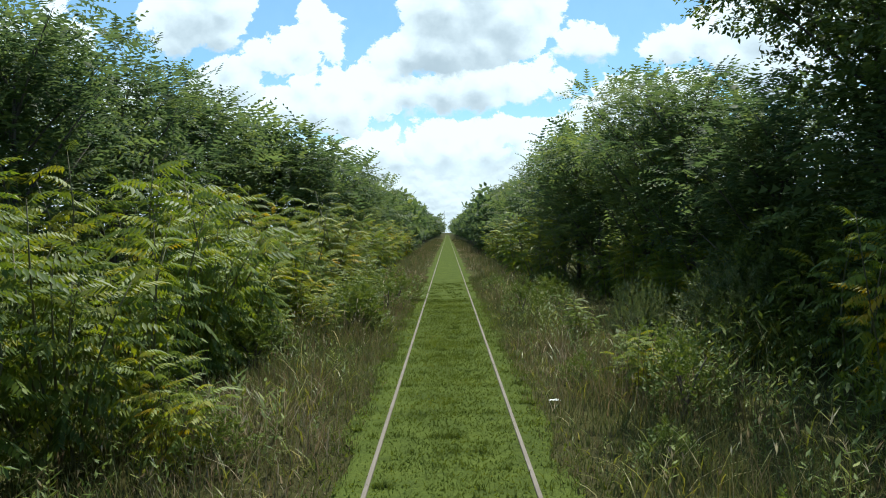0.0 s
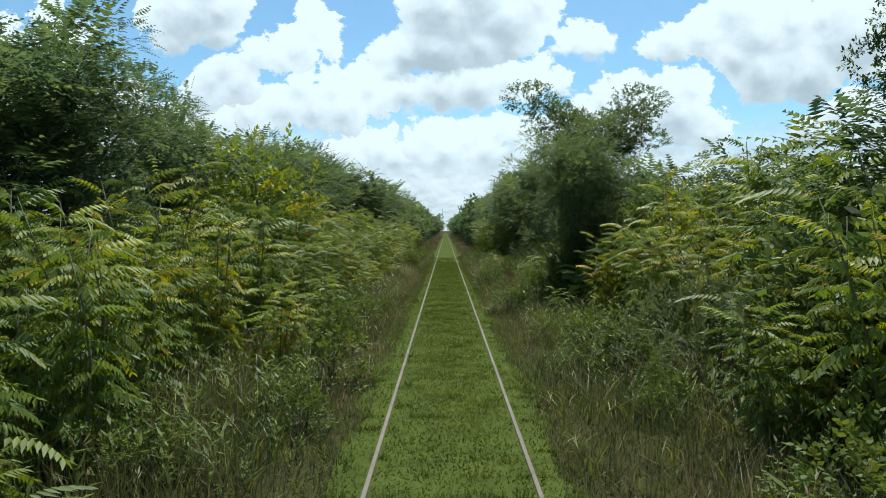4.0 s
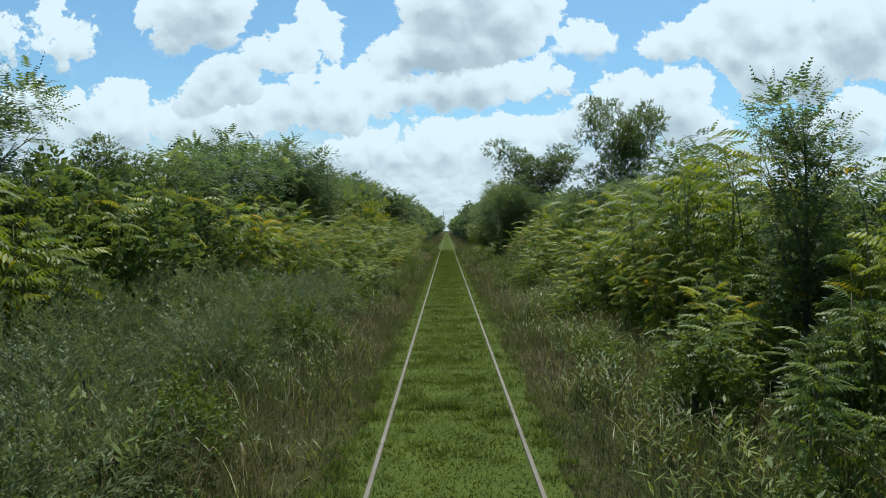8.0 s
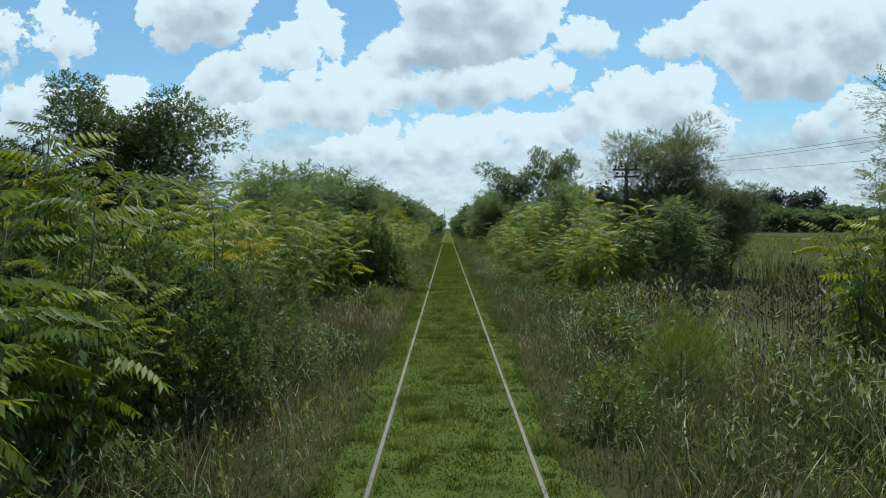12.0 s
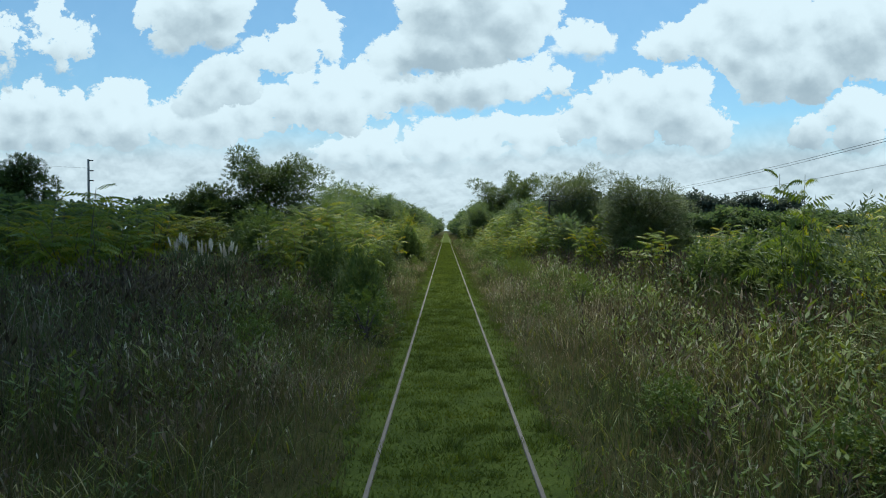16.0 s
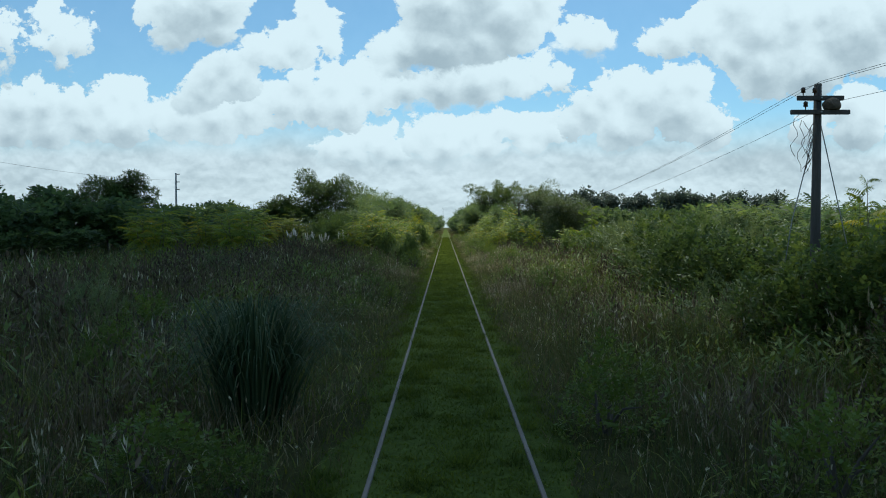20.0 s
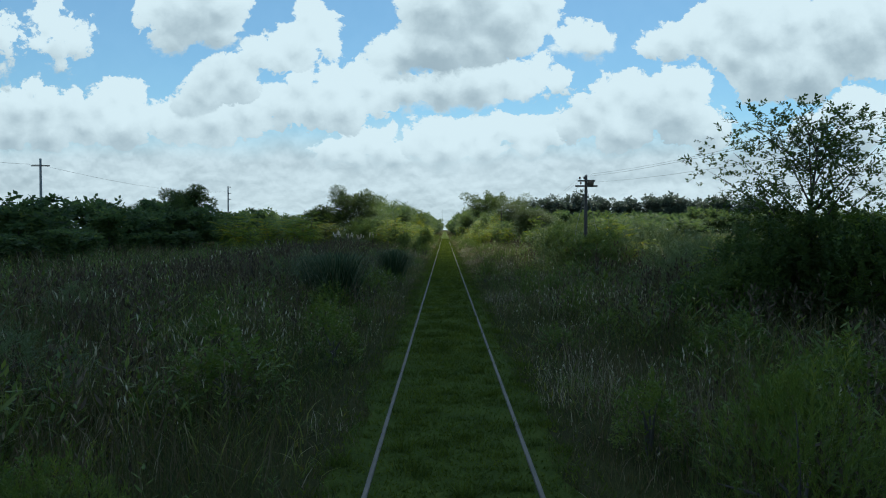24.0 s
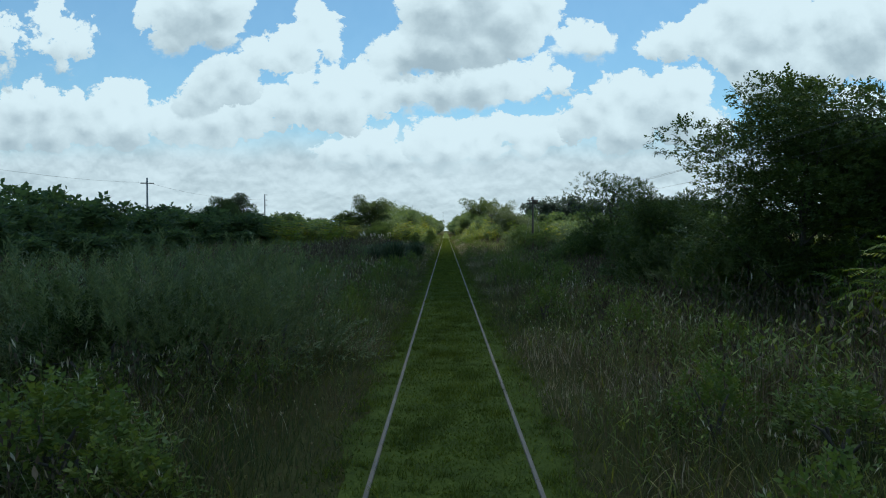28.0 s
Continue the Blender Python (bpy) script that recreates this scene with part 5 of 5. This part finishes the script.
# gum trees far to the right, in a close row that thins out
for i in range(34):
    tall = random.uniform(0.8, 1.12) if i < 22 else random.uniform(0.3, 0.55)
    put(random.choice(GUM), 70 + i * 8.3 + random.uniform(-3, 3), 425 + random.uniform(-10, 10), -0.2, tall)
for i in range(44):
    put(random.choice(FARTREE), 45 + i * 8.0, 385 + random.uniform(-8, 8), -2.5, random.uniform(1.8, 2.6))
for i in range(56):
    put(random.choice(FARTREE), 30 + i * 6.0, 372 + random.uniform(-5, 5), -3.0, random.uniform(1.4, 2.1))
for i in range(14):
    put(random.choice(GUM), 60 + i * 40 + random.uniform(-12, 12), 700 + random.uniform(-20, 20), -0.2, random.uniform(0.5, 0.8))

# pampas grass
PAMPAS = [make_pampas(3, 1.9, 1.25, 1000, 0, "large grey-green tussock of arching pampas grass blades"), make_pampas(4, 1.9, 1.2, 380, 9, "pampas grass tussock with cream plumes")]
for k, x, y, s in ((1, -9.0, -84.2, 1.0), (1, -10.3, -86.0, 0.9), (1, -13.2, -83.8, 1.05), (1, -11.6, -85.2, 0.95), (0, -2.7, -139.4, 0.98), (0, -3.7, -152, 1.1), (0, -5.2, -147, 0.95)):
    put(PAMPAS[k], x, y, -0.2, s)

for ob in STOCK + PAMPAS:
    for o in (*ob.children_recursive, ob):
        bpy.data.objects.remove(o)


# ---- poles and wires ----
def curve_piece(name, lines, radius, mat, parent, label=""):
    """Thin round strands along lists of points, as one mesh."""
    return piece(name, mesh_from(name, *join([tube(q, [radius] * len(q), 4) for q in lines]), smooth=True), mat, parent, label)


def telegraph_pole(x, y, tall, arms, label, worn):
    root = new("telegraph_pole")
    root.location = (x, y, -0.25)
    v, t = tube([(0, 0, -0.1), (0, 0, tall * 0.5), (0.01, 0, tall + 0.25)], [0.125, 0.105, 0.08], 10)
    piece("shaft", mesh_from("shaft", v, t, smooth=True), M_POLE, root)
    for z, half, pegs in arms:
        bm = bmesh.new()
        box(bm, -half, half, -0.19, -0.10, z - 0.05 + 0.25, z + 0.05 + 0.25, 0.008)
        arm = part("crossarm", bm, M_POLE, root)
        for k in pegs:
            v, t = tube([(k * half, -0.145, z + 0.29), (k * half, -0.145, z + 0.36), (k * half, -0.145, z + 0.37), (k * half, -0.145, z + 0.42), (k * half, -0.145, z + 0.43), (k * half, -0.145, z + 0.48), (k * half, -0.145, z + 0.49)],
                        [0.012, 0.012, 0.05, 0.042, 0.052, 0.04, 0.012], 8)
            piece("insulator", mesh_from("insulator", v, t, smooth=True), M_PORCELAIN, arm, "small brown porcelain insulator")
        bm = bmesh.new()
        bmesh.ops.create_cone(bm, cap_ends=True, segments=6, radius1=0.022, radius2=0.022, depth=0.3, matrix=pose(0, -0.07, z + 0.25, 90, 0, 0))
        part("bolt", bm, M_IRON, arm)
    if worn:
        curve_piece("stay_wire", [[(0.06, 0, tall - 0.55), (0.75, 0.05, 2.4), (1.15, 0.1, 0.2)]], 0.012, M_IRON, root, "steel stay wire to the ground")
        curve_piece("stay_wire", [[(-0.06, -0.02, tall - 0.8), (-0.55, -0.05, 3.0), (-1.0, -0.1, 0.2)]], 0.012, M_IRON, root, "steel stay wire to the ground")
        r = random.Random(8)
        lines = []
        for i in range(9):
            a0 = np.array((-0.1 - 0.4 * r.random(), -0.15, tall - 0.35 - 0.5 * r.random()))
            lines.append([a0 + np.array((0.09 * math.sin(k * 1.3 + i) - 0.015 * k, 0.05 * math.cos(k + i), -0.17 * k * (0.6 + 0.4 * ((i * 7) % 5) / 5))) for k in range(9)])
        curve_piece("dry_vine", lines, 0.006, M_BARK, root, "dry tangled creeper hanging from the crossarms")
    return tagged(root, label, "telegraph pole", "telegraph poles beside the line")


telegraph_pole(8.24, -132.6, 5.8, ((5.46, 0.51, (-0.75, -0.25)), (5.15, 0.65, (-0.5, 0.5))), "dark wooden telegraph pole with two crossarms in weeds", True)
telegraph_pole(9.04, -54.2, 5.9, ((5.55, 0.72, (-0.8, -0.35, 0.6)), (5.2, 0.62, (-0.8, -0.35))), "dark wooden telegraph pole with two crossarms among shrubs", False)
bm = bmesh.new()
bmesh.ops.create_icosphere(bm, subdivisions=3, radius=0.16)
for v in bm.verts:
    v.co *= 1 + 0.18 * noise.noise(v.co * 9)
    v.co.x *= 1.25
    v.co.z = max(v.co.z, -0.11)
nest = part("mud_nest", bm, M_MUD)
nest.location = (8.5, -132.75, 5.31)
tagged(nest, "round brown mud nest on a pole's crossarm", "bird nest")
# a scrap of white plastic on the verge
bm = bmesh.new()
bmesh.ops.create_grid(bm, x_segments=6, y_segments=4, size=0.5)
for v in bm.verts:
    v.co = Vector((v.co.x * 0.16, v.co.y * 0.1, 0.03 * noise.noise(v.co * 5)))
scrap = part("plastic_scrap", bm, M_SCRAP)
scrap.location = (1.6, 11.7, 0.03)
tagged(scrap, "crumpled scrap of white plastic in the grass", "litter")


def power_pole(x, y, tall, arms, label):
    root = new("power_pole")
    root.location = (x, y, -0.3)
    v, t = tube([(0, 0, -0.1), (0, 0, tall + 0.3)], [0.17, 0.11], 10)
    piece("shaft", mesh_from("shaft", v, t, smooth=True), M_CONCRETE, root)
    for z, a, b in arms:
        bm = bmesh.new()
        box(bm, a, b, -0.06, 0.06, z + 0.24, z + 0.36, 0.01)
        part("crossarm", bm, M_POLE, root)
    return tagged(root, label, "power pole", "power poles across the field")


power_pole(-40.3, -35.4, 10.6, ((10.45, 0, 0.55), (9.3, 0, 0.55), (8.2, 0, 0.55)), "tall grey power pole with three short brackets")
power_pole(-42.0, -98.3, 9.95, ((9.2, -0.95, 0.95),), "tall grey power pole with one crossarm")


def wire(points, radius, name, label):
    cu = bpy.data.curves.new(name, "CURVE")
    cu.dimensions, cu.bevel_depth, cu.bevel_resolution = "3D", radius, 1
    for a, b, sag in points:
        sp = cu.splines.new("POLY")
        sp.points.add(16)
        for i in range(17):
            u = i / 16
            sp.points[i].co = (a[0] + (b[0] - a[0]) * u, a[1] + (b[1] - a[1]) * u, a[2] + (b[2] - a[2]) * u - sag * 4 * u * (1 - u), 1)
    ob = new(name, cu)
    cu.materials.append(M_WIRE)
    return tagged(ob, label, "wire", kind="structure")


for dx, z in ((0.0, 5.83), (-0.38, 5.68), (0.33, 5.38)):
    wire([((8.24 + dx, -132.75, z), (9.04 + dx, -54.3, z + 0.05), 1.65), ((8.24 + dx, -132.75, z), (8.6 + dx, -212, z), 1.05), ((8.6 + dx, -212, z), (8.9 + dx, -290, z), 1.0)], 0.0045, "telegraph_wire", "thin dark sagging telegraph wire")
wire([((-42.0, -98.3, 9.3), (-44, -160, 9.4), 0.9), ((-42.0, -98.3, 9.3), (-40.3, -35.4, 9.6), 0.9), ((-44, -160, 9.4), (-46, -225, 9.4), 0.9)], 0.012, "power_wire", "thin dark power wire over the field")

# far lattice mast beyond the end of the line
bm = bmesh.new()
for a in range(3):
    w = a * 2.094
    box(bm, 0.5 * math.cos(w) - 0.12, 0.5 * math.cos(w) + 0.12, 0.5 * math.sin(w) - 0.12, 0.5 * math.sin(w) + 0.12, 0, 45)
for k in range(22):
    box(bm, -0.55, 0.55, -0.55, 0.55, 2 * k + 1, 2 * k + 1.12)
mast = part("radio_mast", bm, M_IRON)
mast.location = (-6, 1500, 0)
tagged(mast, "slender far steel radio mast above the line", "radio mast")
